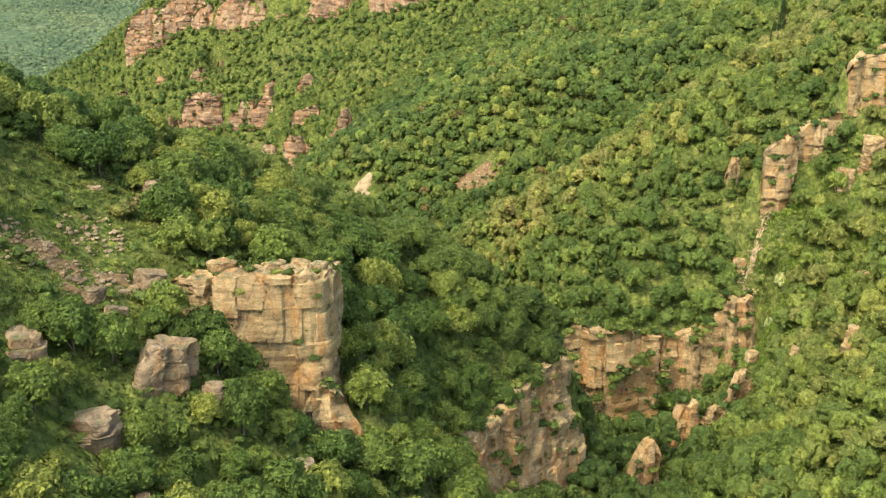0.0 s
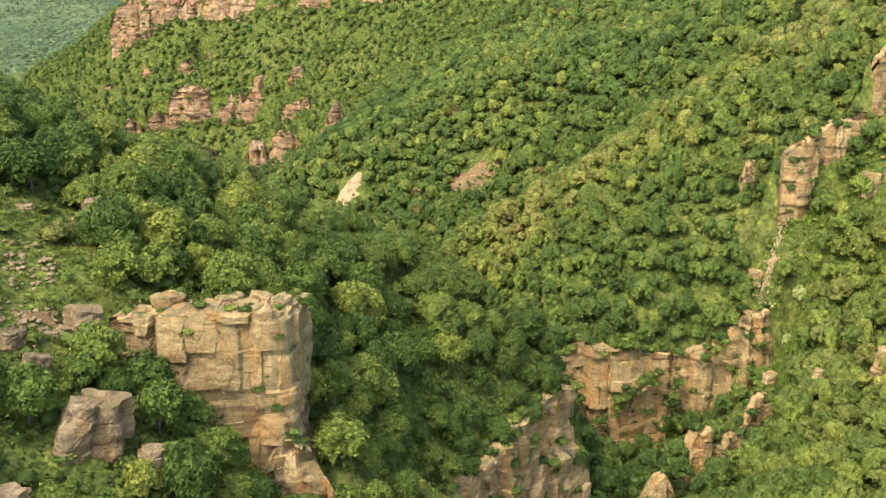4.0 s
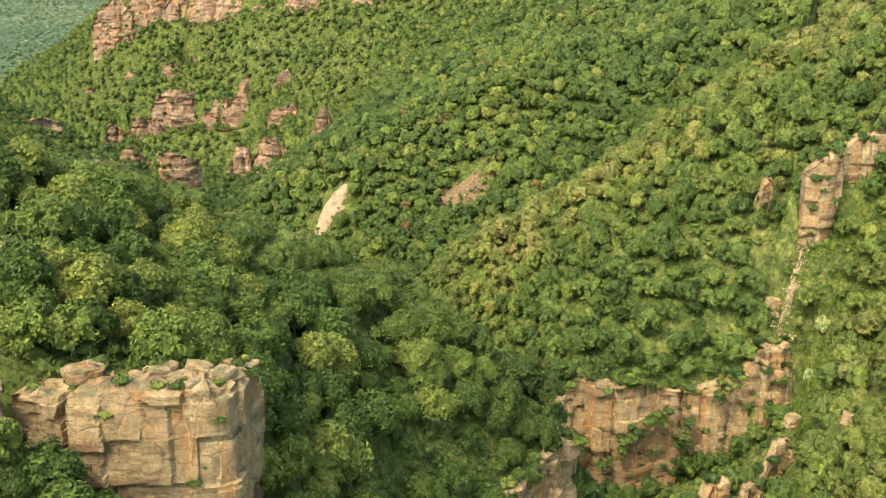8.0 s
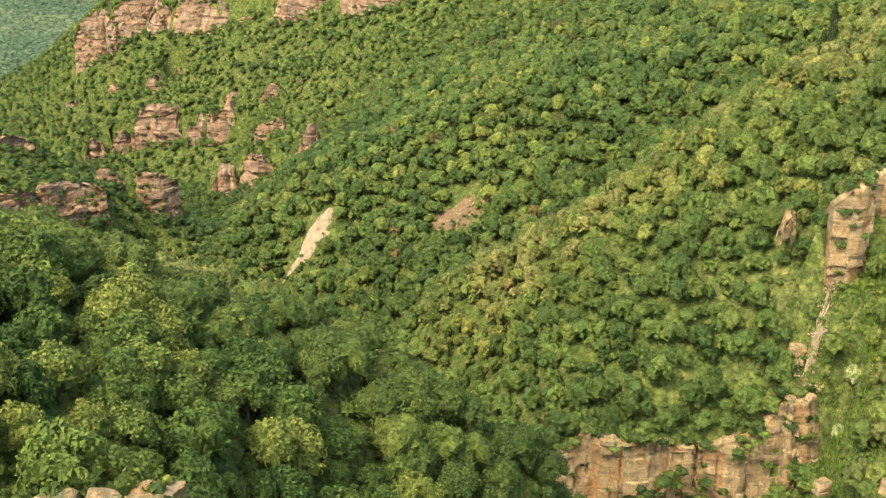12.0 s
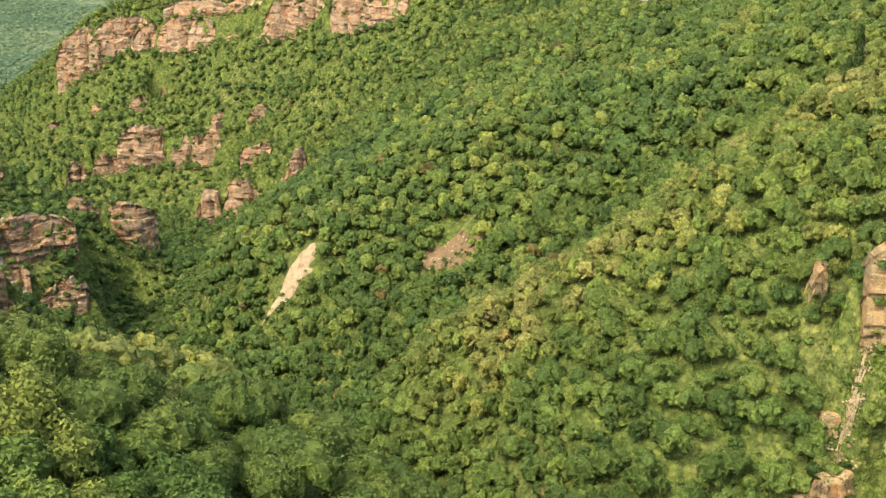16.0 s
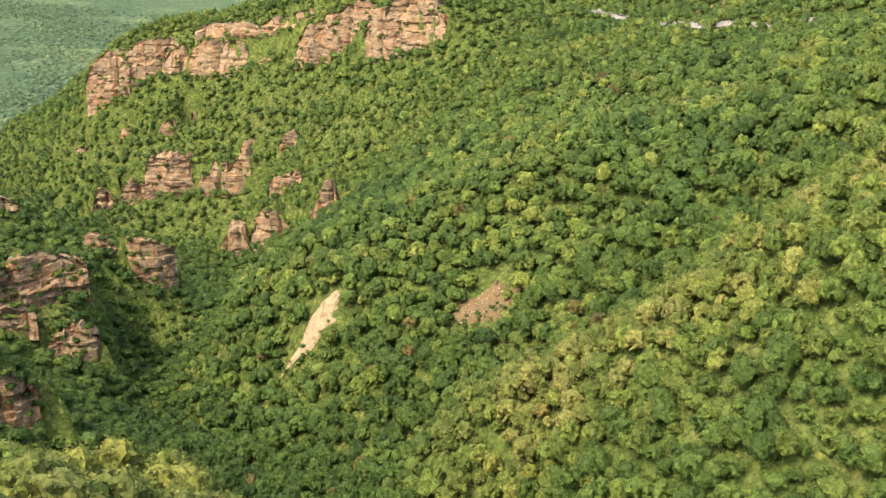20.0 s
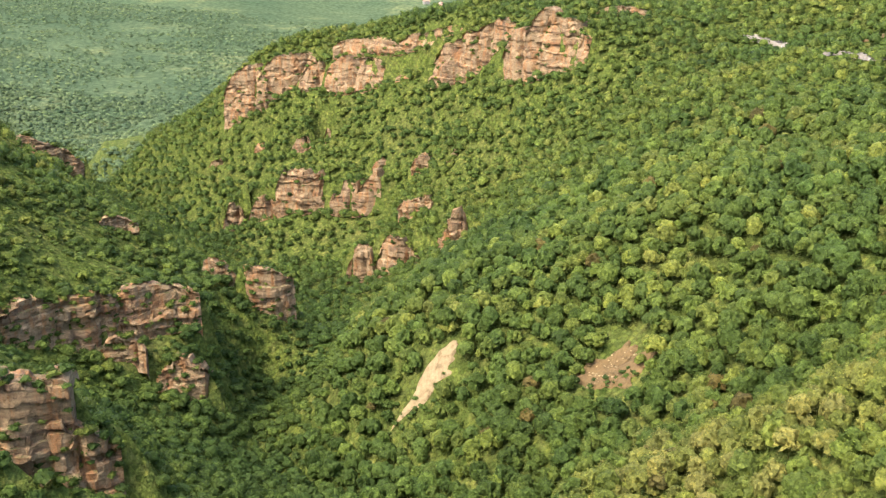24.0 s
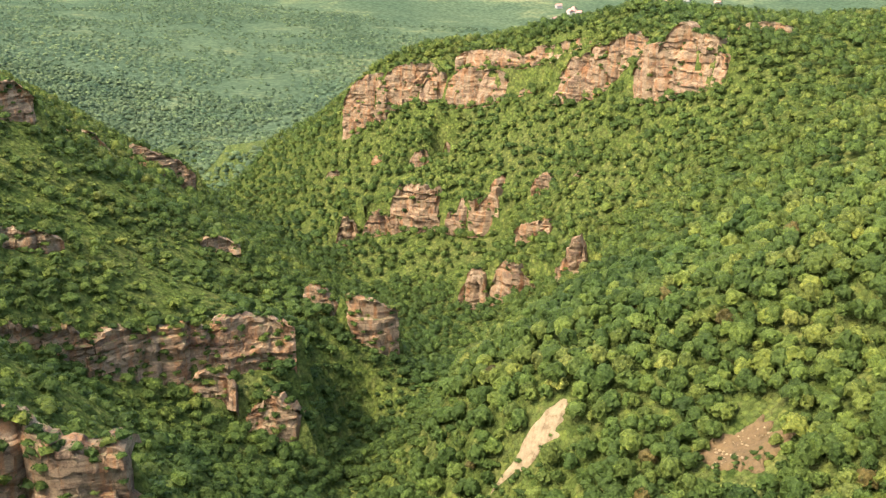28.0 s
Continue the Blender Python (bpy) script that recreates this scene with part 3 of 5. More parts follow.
plan_wall("lower_cliff", "broken pinkish-brown sandstone outcrop on the scrubby slope",
      [(-172, 846, 38, 14), (-166, 840, 30, 12)], 6, 5, ROCK_RED, 1, 1, 2.0, "outcrops below the tableland", seed=315, crest=0.36, taper=0.6, gully=1.4)
plan_wall("lower_cliff", "broken pinkish-brown sandstone outcrop on the scrubby slope",
      [(-256, 860, 8, 0), (-246, 858, 8, 0)], 5, 5, ROCK_RED, 1, 1, 2.0, "outcrops below the tableland", seed=318, crest=0.36, taper=0.6, gully=1.4)
plan_wall("lower_cliff", "broken pinkish-brown sandstone outcrop on the scrubby slope",
      [(-222, 850, 16, 6), (-212, 850, 22, 12)], 6, 5, ROCK_RED, 1, 1, 2.0, "outcrops below the tableland", seed=321, crest=0.36, taper=0.6, gully=1.4)
plan_wall("lower_cliff", "broken pinkish-brown sandstone outcrop on the scrubby slope",
      [(-128, 790, 27, 18), (-122, 788, 26, 18)], 6, 5, ROCK_RED, 1, 1, 2.0, "outcrops below the tableland", seed=324, crest=0.36, taper=0.6, gully=1.4)
plan_wall("lower_cliff", "broken pinkish-brown sandstone outcrop on the scrubby slope",
      [(-100, 762, 36, 26), (-92, 758, 36, 26)], 7, 6, ROCK_RED, 1, 1, 2.0, "outcrops below the tableland", seed=327, crest=0.36, taper=0.6, gully=1.4)
plan_wall("lower_cliff", "broken pinkish-brown sandstone outcrop on the scrubby slope",
      [(-77, 742, 44, 35), (-72, 740, 44, 36)], 5, 5, ROCK_RED, 1, 1, 2.0, "outcrops below the tableland", seed=330, crest=0.36, taper=0.6, gully=1.4)
plan_wall("lower_cliff", "broken pinkish-brown sandstone outcrop on the scrubby slope",
      [(-65, 760, 56, 48), (-60, 758, 56, 48)], 5, 5, ROCK_RED, 1, 1, 2.0, "outcrops below the tableland", seed=333, crest=0.36, taper=0.6, gully=1.4)
plan_wall("lower_cliff", "broken pinkish-brown sandstone outcrop on the scrubby slope",
      [(-51, 736, 52, 43), (-46, 734, 52, 44)], 6, 5, ROCK_RED, 1, 1, 2.0, "outcrops below the tableland", seed=336, crest=0.36, taper=0.6, gully=1.4)
plan_wall("lower_cliff", "broken pinkish-brown sandstone outcrop on the scrubby slope",
      [(-99, 722, 22, 11), (-84, 716, 26, 14)], 7, 6, ROCK_RED, 1, 1, 2.0, "outcrops below the tableland", seed=339, crest=0.36, taper=0.6, gully=1.4)
plan_wall("lower_cliff", "broken pinkish-brown sandstone outcrop on the scrubby slope",
      [(-117, 683, 6, -12), (-104, 681, 8, -12)], 8, 6, ROCK_RED, 1, 1, 2.0, "outcrops below the tableland", seed=342, crest=0.36, taper=0.6, gully=1.4)
plan_wall("lower_cliff", "broken pinkish-brown sandstone outcrop on the scrubby slope",
      [(-102, 680, 16, -8), (-82, 673, 24, 0)], 8, 6, ROCK_RED, 1, 1, 2.0, "outcrops below the tableland", seed=345, crest=0.36, taper=0.6, gully=1.4)
plan_wall("lower_cliff", "broken pinkish-brown sandstone outcrop on the scrubby slope",
      [(-70, 657, 20, 9), (-66, 657, 20, 10)], 5, 5, ROCK_RED, 1, 1, 2.0, "outcrops below the tableland", seed=348, crest=0.36, taper=0.6, gully=1.4)
plan_wall("lower_cliff", "broken pinkish-brown sandstone outcrop on the scrubby slope",
      [(-66, 656, 34, 14), (-56, 654, 35, 16)], 8, 6, ROCK_RED, 1, 1, 2.0, "outcrops below the tableland", seed=351, crest=0.36, taper=0.6, gully=1.4)
plan_wall("west_slope_rocks", "red sandstone crag high on the west slope", [(-260, 528, 118, 102), (-246, 546, 112, 99)], 7, 6, ROCK_RED, 1, 1, 1.6, "crags of the west slope", seed=401)
plan_wall("west_slope_rocks", "low sandstone outcrop in the bushes", [(-207, 461, 87, 80), (-192, 479, 81, 74)], 6, 5, ROCK_RED, 1, 1, 1.3, "crags of the west slope", seed=403)
plan_wall("west_slope_rocks", "dark crag on the ridge of the west slope", [(-272, 590, 88, 74), (-255, 606, 80, 68)], 7, 6, ROCK_RED, 1, 1, 1.6, "crags of the west slope", seed=405)
plan_wall("west_slope_rocks", "grey crag above the valley mouth", [(-286, 670, 62, 42), (-262, 690, 50, 34)], 9, 7, ROCK_RED, 1, 1, 1.6, "crags of the west slope", seed=407)
plan_wall("west_slope_rocks", "small sandstone step in the bushes", [(-184, 556, 57, 51), (-174, 562, 54, 48)], 5, 4, ROCK_RED, 1, 1, 1.3, "crags of the west slope", seed=409, crest=0.15, taper=0.4)
plan_wall("west_slope_rocks", "weathered step beside the rock tower", [(-142, 556, 43, 36), (-133, 553, 39, 32)], 5, 4, ROCK_RED, 1, 1, 1.3, "crags of the west slope", seed=411)


def cut(x, y, z):
    """The ground with the steps of the rock walls in it."""
    for args, kw in WALLS:
        line, side = np.array(args[2], float), args[6]
        tall = (line[:, 2] - line[:, 3]).mean()
        reach, rise = min(10.0, 0.4 * tall + 3), min(8.0, 0.35 * tall + 2)
        lo, hi = line[:, :2].min(0) - reach - 2, line[:, :2].max(0) + reach + 2
        near_ = np.nonzero((x > lo[0]) & (x < hi[0]) & (y > lo[1]) & (y < hi[1]))[0]
        if not len(near_):
            continue
        px, py = x[near_], y[near_]
        best = np.full(len(px), 1e9)
        front, zt, zb = np.zeros(len(px)), np.zeros(len(px)), np.zeros(len(px))
        for a, b in zip(line[:-1], line[1:]):
            d = b[:2] - a[:2]
            ln = np.hypot(*d)
            t = np.clip(((px - a[0]) * d[0] + (py - a[1]) * d[1]) / ln**2, 0, 1)
            qx, qy = px - a[0] - d[0] * t, py - a[1] - d[1] * t
            dist = np.hypot(qx, qy)
            s_ = (qx * d[1] - qy * d[0]) / ln * side
            m = dist < best
            best[m] = dist[m]
            front[m] = (np.sign(s_) * dist)[m]
            zt[m], zb[m] = (a[2] + (b[2] - a[2]) * t)[m], (a[3] + (b[3] - a[3]) * t)[m]
        inside = np.clip((reach - best) / (0.6 * reach), 0, 1)
        w = inside * (front > -2.4)
        low = np.minimum(z[near_], zb + 0.12 * np.abs(front))
        zz = z[near_] + w * (low - z[near_])
        w = np.clip((rise + front) / (0.6 * rise), 0, 1) * (front <= -3.4)
        z[near_] = zz + w * (np.maximum(zz, zt - 0.9) - zz)
    return z


def height(x, y):
    """The ground's height at arrays x, y."""
    x, y = np.asarray(x, float).ravel(), np.asarray(y, float).ravel()
    out = np.empty(len(x))
    for s in range(0, len(x), 20000):
        a, b = x[s:s + 20000], y[s:s + 20000]
        d = np.hypot(a[:, None] - CTRL[None, :, 0], b[:, None] - CTRL[None, :, 1])
        out[s:s + 20000] = d @ _W[:_n] + _W[_n] + _W[_n + 1] * a / 1000 + _W[_n + 2] * b / 1000
    p = np.c_[x, y, np.zeros(len(x))]
    return cut(x, y, out + 1.6 * fbm(p / 22, 3, 2) + 4 * vnoise(p / 90, 5) * np.clip((np.hypot(x, y - 100) - 350) / 300, 0, 1))


def spread(lo, a, b, hi, fine, grow):
    """Coordinates that are fine from a to b and widen towards lo and hi."""
    mid = list(np.arange(a, b + fine, fine))
    s, v = fine, mid[-1]
    while v < hi:
        s *= grow
        v += s
        mid.append(v)
    s, v = fine, mid[0]
    while v > lo:
        s *= grow
        v -= s
        mid.insert(0, v)
    return np.array(mid)


gx = spread(-4600, -290, 150, 4600, 3.1, 1.07)
gy = spread(-1500, 85, 900, 4700, 3.1, 1.06)
X, Y = np.meshgrid(gx, gy)
Z = height(X, Y)
nx, ny = len(gx), len(gy)
idx = np.arange(nx * ny).reshape(ny, nx)
quads = np.stack([idx[:-1, :-1], idx[:-1, 1:], idx[1:, 1:], idx[1:, :-1]], -1).reshape(-1, 4)
ground = new("ground", mesh_from("ground", np.c_[X.ravel(), Y.ravel(), Z], quads, GROUND, smooth=True))
tagged(ground, "steep green canyon slopes with grass and undergrowth", "ground", kind="structure")

# ---------------------------------------------------------------- rock
rng = np.random.default_rng(7)
KEEP_OFF = []  # (x, y, radius): where no tree stands


def rock_mesh(w, d, h, seed, layer=1.3, nu=44, material=None, taper=0.1, round_=5.0, rough=1.0):
    """A bedded, jointed mass of rock w wide, d deep, h high, with its foot at z = 0."""
    r = np.random.default_rng(seed)
    th = np.arange(nu) / nu * 2 * np.pi
    c, s = np.cos(th), np.sin(th)
    rad = (np.abs(c) ** round_ + np.abs(s) ** round_) ** (-1 / round_)
    x0, y0 = rad * c * w / 2, rad * s * d / 2
    cells = max(4, int(2 * (w + d) / (2.6 * layer)))
    cuts = np.sort(r.uniform(0, 1, cells))
    amp = rough * min(1.0, min(w, d) / 7)
    column = r.normal(0, 0.34, cells) * amp
    walk_off = np.zeros(cells)
    cell = np.searchsorted(cuts, th / (2 * np.pi)) % cells
    z, rings = 0.0, []
    while z < h - 0.05:
        t = min(layer * r.uniform(0.35, 1.8), h - z)
        if r.uniform() < 0.35:
            cell = np.searchsorted(np.sort((cuts + r.normal(0, 0.02, cells)) % 1), th / (2 * np.pi)) % cells
        walk_off = 0.6 * walk_off + r.normal(0, 0.24, cells) * amp
        bed = r.normal(0, 0.2) * amp
        lean = 1 - taper * z / h
        for k, (zz, groove) in enumerate(((z + 0.02, -0.16), (z + 0.14 * t, 0.0), (z + 0.55 * t, 0.05), (z + t - 0.03, -0.02))):
            o = column[cell] + walk_off[cell] + bed + groove * amp
            rings.append(np.c_[x0 * lean + c * o, y0 * lean + s * o, np.full(nu, zz)])
        z += t
    rim = rings[-1]
    for f, up in ((0.9, 0.15), (0.62, 0.35), (0.3, 0.4)):
        rings.append(np.c_[rim[:, :2] * f, rim[:, 2] + up * r.uniform(0.2, 1.0, nu) * amp])
    n = len(rings)
    v = np.concatenate(rings + [np.array([[0, 0, h + 0.3 * amp]])])
    size = min(0.55, 0.1 * min(w, d, h))
    q = v / max(1.0, 0.9 * layer)
    v = v + np.c_[fbm(q, 3, seed % 97), fbm(q, 3, seed % 89 + 9), 0.5 * fbm(q, 2, seed % 83 + 5)] * size
    f = []
    for k in range(n - 1):
        a = k * nu + np.arange(nu)
        b = k * nu + (np.arange(nu) + 1) % nu
        f.append(np.c_[a, b, b + nu, a + nu])
    f = np.concatenate(f)
    tri = np.concatenate([f[:, [0, 1, 2]], f[:, [0, 2, 3]],
                          np.c_[(n - 1) * nu + np.arange(nu), (n - 1) * nu + (np.arange(nu) + 1) % nu, np.full(nu, n * nu)]])
    return mesh_from("rock", v, tri, material or ROCK)


LEDGES = []  # places on the rock where a bush can hold


def cliff(name, label, line, width, depth, material, side=1, tiers=1, layer=1.3, group="", seed=1, step=0.0, crest=0.13, rough=1.0, taper=0.4, gully=0.6, flute=1.0, dip=0.0):
    """A bedded, jointed rock wall along line [(x, y, top, foot)], cut into buttresses at its joints; side: to which hand its face looks."""
    r = np.random.default_rng(seed)
    pts = np.array(line, float)
    seg = np.r_[0, np.cumsum(np.hypot(*np.diff(pts[:, :2], axis=0).T))]
    total, ext = seg[-1], 0.3 * width
    d0, d1 = pts[1] - pts[0], pts[-1] - pts[-2]
    pts = np.vstack([pts[0] - d0 / np.hypot(*d0[:2]) * ext * [1, 1, 0, 0], pts, pts[-1] + d1 / np.hypot(*d1[:2]) * ext * [1, 1, 0, 0]])
    seg = np.r_[0, seg + ext, total + 2 * ext]
    total += 2 * ext
    root = new(name)
    root.location = (*pts[0, :2], pts[0, 3])
    tagged(root, label, "cliff", group)
    step = step or (0.55 if pts[:, 1].mean() < 420 else 0.8 if pts[:, 1].mean() < 600 else 1.1)
    k = seed * 3.17
    upright = 0.12 if material is ROCK_RED else 1.0

    def at(u, z_frac):
        """Places on the face for arrays u, z_frac of one shape, with the top's height."""
        x, y, zt, zb = (np.interp(u, seg, pts[:, i]) for i in range(4))
        gap = 0.6
        dx = np.interp(u + gap, seg, pts[:, 0]) - np.interp(u - gap, seg, pts[:, 0])
        dy = np.interp(u + gap, seg, pts[:, 1]) - np.interp(u - gap, seg, pts[:, 1])
        ln = np.hypot(dx, dy) + 1e-9
        nx_, ny_ = dy / ln * side, -dx / ln * side
        tall = zt - zb
        wave = (0.5 - 0.36 * upright) * layer * vnoise(np.c_[u / (1.3 * layer), z_frac * high / (1.1 * layer), u * 0 + k])
        ci = np.searchsorted(joints, u + wave).astype(float)
        end = np.clip(np.minimum(u, total - u) / (min(0.25 * total, 0.8 * width) + 0.4), 0, 1) ** 0.7
        top = zt - crest * tall * hash3(np.floor(ci / 2), k, 2.0) - (1 - end) * taper * tall + 0.4 * vnoise(np.c_[u / 1.5, u * 0 + k, u * 0 + 3]) + crest * tall * 1.1 * vnoise(np.c_[u / (1.4 * width), u * 0 + k, u * 0 + 6])
        z = low + (peak - low) * z_frac
        bi = np.searchsorted(beds, (z + dip * u + 0.5 * wave - low) / (peak - low)).astype(float)
        z = np.minimum(z, top)
        zz = z + 0.5 * vnoise(np.c_[u / 14, z / 20, u * 0 + k])
        n = np.abs(vnoise(np.c_[u / (0.9 * width), z / 45, u * 0 + k]))
        o = 0.7 + 0.07 * (zt - z) * (1 + 0.5 * (tiers - 1)) + (0.1 + 0.12 * (1 - upright)) * min(width, 11.0) * (2 * n - 1) - 0.3 * min(width, 10.0) * np.exp(-n / 0.07) * gully * (0.8 + 0.2 * upright)
        run = np.floor(bi / 4 + 3 * hash3(ci, k, 1.0))
        slab = np.floor(ci / 3 + hash3(np.floor(bi / 3), k, 4.0))
        o += rough * (1.5 * flute * upright * (hash3(ci, k, 5.0) - 0.5) + 0.9 * (0.4 + 0.6 * upright) * (hash3(ci, run, k + 6.0) - 0.5) + (1.2 - 0.4 * upright) * (hash3(slab, bi, k + 8.0) - 0.5) + (1 - upright) * (1.4 * (hash3(bi, k, 9.0) - 0.5) + 1.1 * (hash3(np.floor(ci / 6), np.floor(bi / 3), k + 9.0) - 0.5)))
        # blocks out of the face: large ones across several beds, small ones a bed high
        big_ = hash3(np.floor(ci / 4), np.floor(bi / 4 + 2 * hash3(np.floor(ci / 4), k, 2.5)), k + 3.0)
        o -= rough * layer * (0.3 + 0.7 * upright) * (0.55 * np.clip((big_ - 0.62) * 6, 0, 1) + 0.3 * (hash3(ci, bi, k + 7.0) - 0.5) + 0.35 * (hash3(ci, bi, k + 11.0) > 0.86))
        o += 0.45 * fbm(np.c_[u / 6, z / 7, u * 0 + k], 3, 1) + 0.1 * vnoise(np.c_[u / 1.1, z / 0.9, u * 0 + k])
        if tiers > 1:
            ledge = zb + tall * (0.5 + 0.34 * vnoise(np.c_[u / 11, u * 0, u * 0 + k]))
            o -= 1.3 * np.clip((z - ledge) / 0.8, 0, 1)
        return x + nx_ * o, y + ny_ * o, z, nx_, ny_

    joints = np.cumsum(r.uniform(0.35, 1.7, int(3 * total / layer) + 9) * 0.95 * layer)
    joints = joints[joints < total - 0.3]
    low, peak = pts[:, 3].min() - 3, pts[:, 2].max() + 0.25 * crest * (pts[:, 2] - pts[:, 3]).max() + 0.5
    high = peak - low
    beds = np.cumsum(r.uniform(0.3, 2.2, int(3 * high / layer) + 9) * 0.8 * layer) / high
    beds = beds[beds < 0.995]
    u0 = 0.0
    while u0 < total - 0.5:
        u1 = min(total, u0 + width * r.uniform(0.9, 1.6))
        if total - u1 < 0.45 * width:
            u1 = total
        nu = max(5, int((u1 - u0 + 0.4) / step))
        nv = max(6, int(high / (step * 0.8)))
        u = np.linspace(max(0, u0 - 0.2), min(total, u1 + 0.2), nu)
        mine = joints[(joints > u[0] + 0.1) & (joints < u[-1] - 0.1)]
        u = np.unique(np.r_[u, mine - 0.05, mine + 0.05])
        rows_v = np.unique(np.r_[np.linspace(0, 1, nv), beds - 0.04 / high, beds + 0.04 / high])
        nu, nv = len(u), len(rows_v)
        U, V = np.meshgrid(u, rows_v)
        x, y, z, ex, ey = at(U.ravel(), V.ravel())
        G = np.stack([x, y, z], -1).reshape(nv, nu, 3)
        N = np.stack([ex, ey, ex * 0], -1).reshape(nv, nu, 3)
        caps = [G[-1] - N[-1] * b * depth + np.array([0, 0, dz]) + 0.45 * np.c_[np.zeros((nu, 2)), vnoise(G[-1] / 0.9 + 3 * b)] for b, dz in ((0.1, 0.1), (0.22, 0.25), (0.34, 0.1), (0.46, 0.2), (0.6, -0.1), (0.85, -3.0))]
        G = np.concatenate([G, np.stack(caps)])
        back = np.array([0, 0, 3.5])
        left, right = G[:, 0] - N[0, 0] * depth * 0.7 - back, G[:, -1] - N[0, -1] * depth * 0.7 - back
        G = np.concatenate([left[:, None], G, right[:, None]], 1)
        h_, w_ = G.shape[:2]
        i = np.arange(h_ * w_).reshape(h_, w_)
        a, b, c, d = i[:-1, :-1].ravel(), i[:-1, 1:].ravel(), i[1:, 1:].ravel(), i[1:, :-1].ravel()
        tri = np.concatenate([np.c_[a, b, c], np.c_[a, c, d]])
        if side < 0:
            tri = tri[:, ::-1]
        child("buttress", mesh_from("buttress", G.reshape(-1, 3) - np.array(root.location), tri, material), root)
        u0 = u1
    for u in np.arange(0, total, 2.5):
        x, y, z, ex, ey = (float(q[0]) for q in at(np.array([u]), np.array([0.6])))
        KEEP_OFF.append((x, y, 2.2))
    n = int(total / 2.4)
    x, y, z, ex, ey = at(r.uniform(0, total, n), np.ones(n))
    LEDGES.extend(np.c_[x - 1.6 * ex, y - 1.6 * ey, z + 0.2].tolist())
    n = int(total * (pts[:, 2] - pts[:, 3]).mean() / (45 if pts[:, 1].mean() < 165 else 19 if pts[:, 1].mean() < 330 else 11 if pts[:, 1].mean() < 600 else 70))
    if n:
        x, y, z, ex, ey = at(r.uniform(0, total, n), r.uniform(0.15, 1.0, n))
        LEDGES.extend(np.c_[x - 0.2 * ex, y - 0.2 * ey, z].tolist())
    return root


def boulder(x, y, z, w, d, h, material=None, turn=0.0, tilt=0.0, label="weathered tan sandstone boulder among green trees", group="", name="boulder", layer=1.6):
    me = rock_mesh(w, d, h + 1.5, int(abs(x * 31 + y * 17 + z)) + 3, layer, 30, material or ROCK_GREY, 0.22, 3.4)
    ob = new(name, me)
    ob.matrix_world = Matrix.Translation((x, y, z - 1.5)) @ Matrix.Rotation(turn, 4, "Z") @ Matrix.Rotation(tilt, 4, "Y")
    KEEP_OFF.append((x, y, max(w, d) * 0.5))
    return tagged(ob, label, "boulder", group)


for args, kw in WALLS:
    cliff(*args, **kw)


for x, y, z, w, d, h, tu, ti in [(-36.2, 133, 122, 6.0, 5, 5.5, 0.2, 0.1), (-40.3, 130, 120, 4.6, 4, 9.0, 0.3, 0.35), (-42, 118, 119, 5.6, 5, 6, 0.1, 0.0), (-20, 133, 106.5, 4, 3, 3, 0.4, 0.1), (-45, 138, 128, 3.5, 2.5, 2.6, 0.5, 0.3), (-48, 141, 130, 4.2, 2.2, 2.0, 1.1, 0.2),
                                 (-30.5, 132, 120.2, 3.4, 2.8, 1.8, 0.4, 0.25), (-52, 124, 129, 5, 5, 4, 0.6, 0.1), (-46, 146, 127.5, 5, 3, 2.5, 0.8, 0.2),
                                 (-40, 147, 128.5, 3.4, 2.6, 2.6, 0.2, -0.35), (-43, 151, 128.4, 5, 4, 2.2, 0.5, 0.25), (-47, 174, 134, 4, 3, 3.5, 0.7, 0), (-45.5, 172, 132, 4, 3, 2.5, 0.2, 0.2),
                                 (-57, 170, 136, 5, 3, 2, 0.2, 0.2), (-17, 113, 105, 5, 4, 3, 0.3, 0), (-35, 110, 116, 4, 3, 2.5, 0.9, 0)]:
    boulder(x, y, z, w, d, h, ROCK_GREY, tu, ti, group="boulders on the near spur")
for x, y, z, w, d, h in [(97, 240, 77, 5, 4, 4.5), (104, 236, 77, 4, 3, 2.5), (88, 252, 68, 3.5, 3, 2.5),
                         (117, 297, 102, 6, 5, 11), (111, 296, 99, 5, 4, 5), (84, 296, 75, 3, 3, 2.5), (80, 262, 63.4, 3.4, 2.5, 1.2), (107, 262, 85.4, 4, 3, 1.4)]:
    boulder(x, y, z, w, d, h, ROCK, x % 1.5, 0.1, group="outcrops on the east bank")
for x, y, z, w, d, h in [(-33, 154, 129.2, 4.4, 3.2, 1.9), (-25.5, 154.5, 129.6, 2.4, 2, 1.0), (-23, 154, 129.6, 3.0, 2.2, 0.7), (-20.5, 155, 129.8, 2.0, 1.6, 0.8), (-18.6, 153.5, 129.8, 3.4, 2.4, 1.2), (-28, 155, 129.4, 2.0, 1.5, 0.6), (-22, 156.3, 129.3, 2.8, 2.0, 1.1), (-24.5, 156.4, 129.2, 2.6, 1.8, 1.0), (-21, 152.2, 130.1, 3.8, 1.6, 0.45),
                         (-23.8, 152, 130.1, 2.6, 1.4, 0.4), (-19.4, 156, 129.4, 1.6, 1.3, 0.7), (-26.6, 156.2, 129.1, 1.8, 1.4, 0.8), (-36, 154, 128.8, 2.2, 1.6, 0.8)]:
    boulder(x, y, z, w, d, h, ROCK, x % 2, 0.14, "loose sandstone block on top of the outcrop", "blocks on the outcrop", "loose_block", 0.9)
ASPHALT = soil_material("worn_pale_asphalt", (0.2, 0.185, 0.155), (0.14, 0.13, 0.11))
CONCRETE = soil_material("white_painted_concrete", (0.3, 0.285, 0.245), (0.2, 0.185, 0.155))


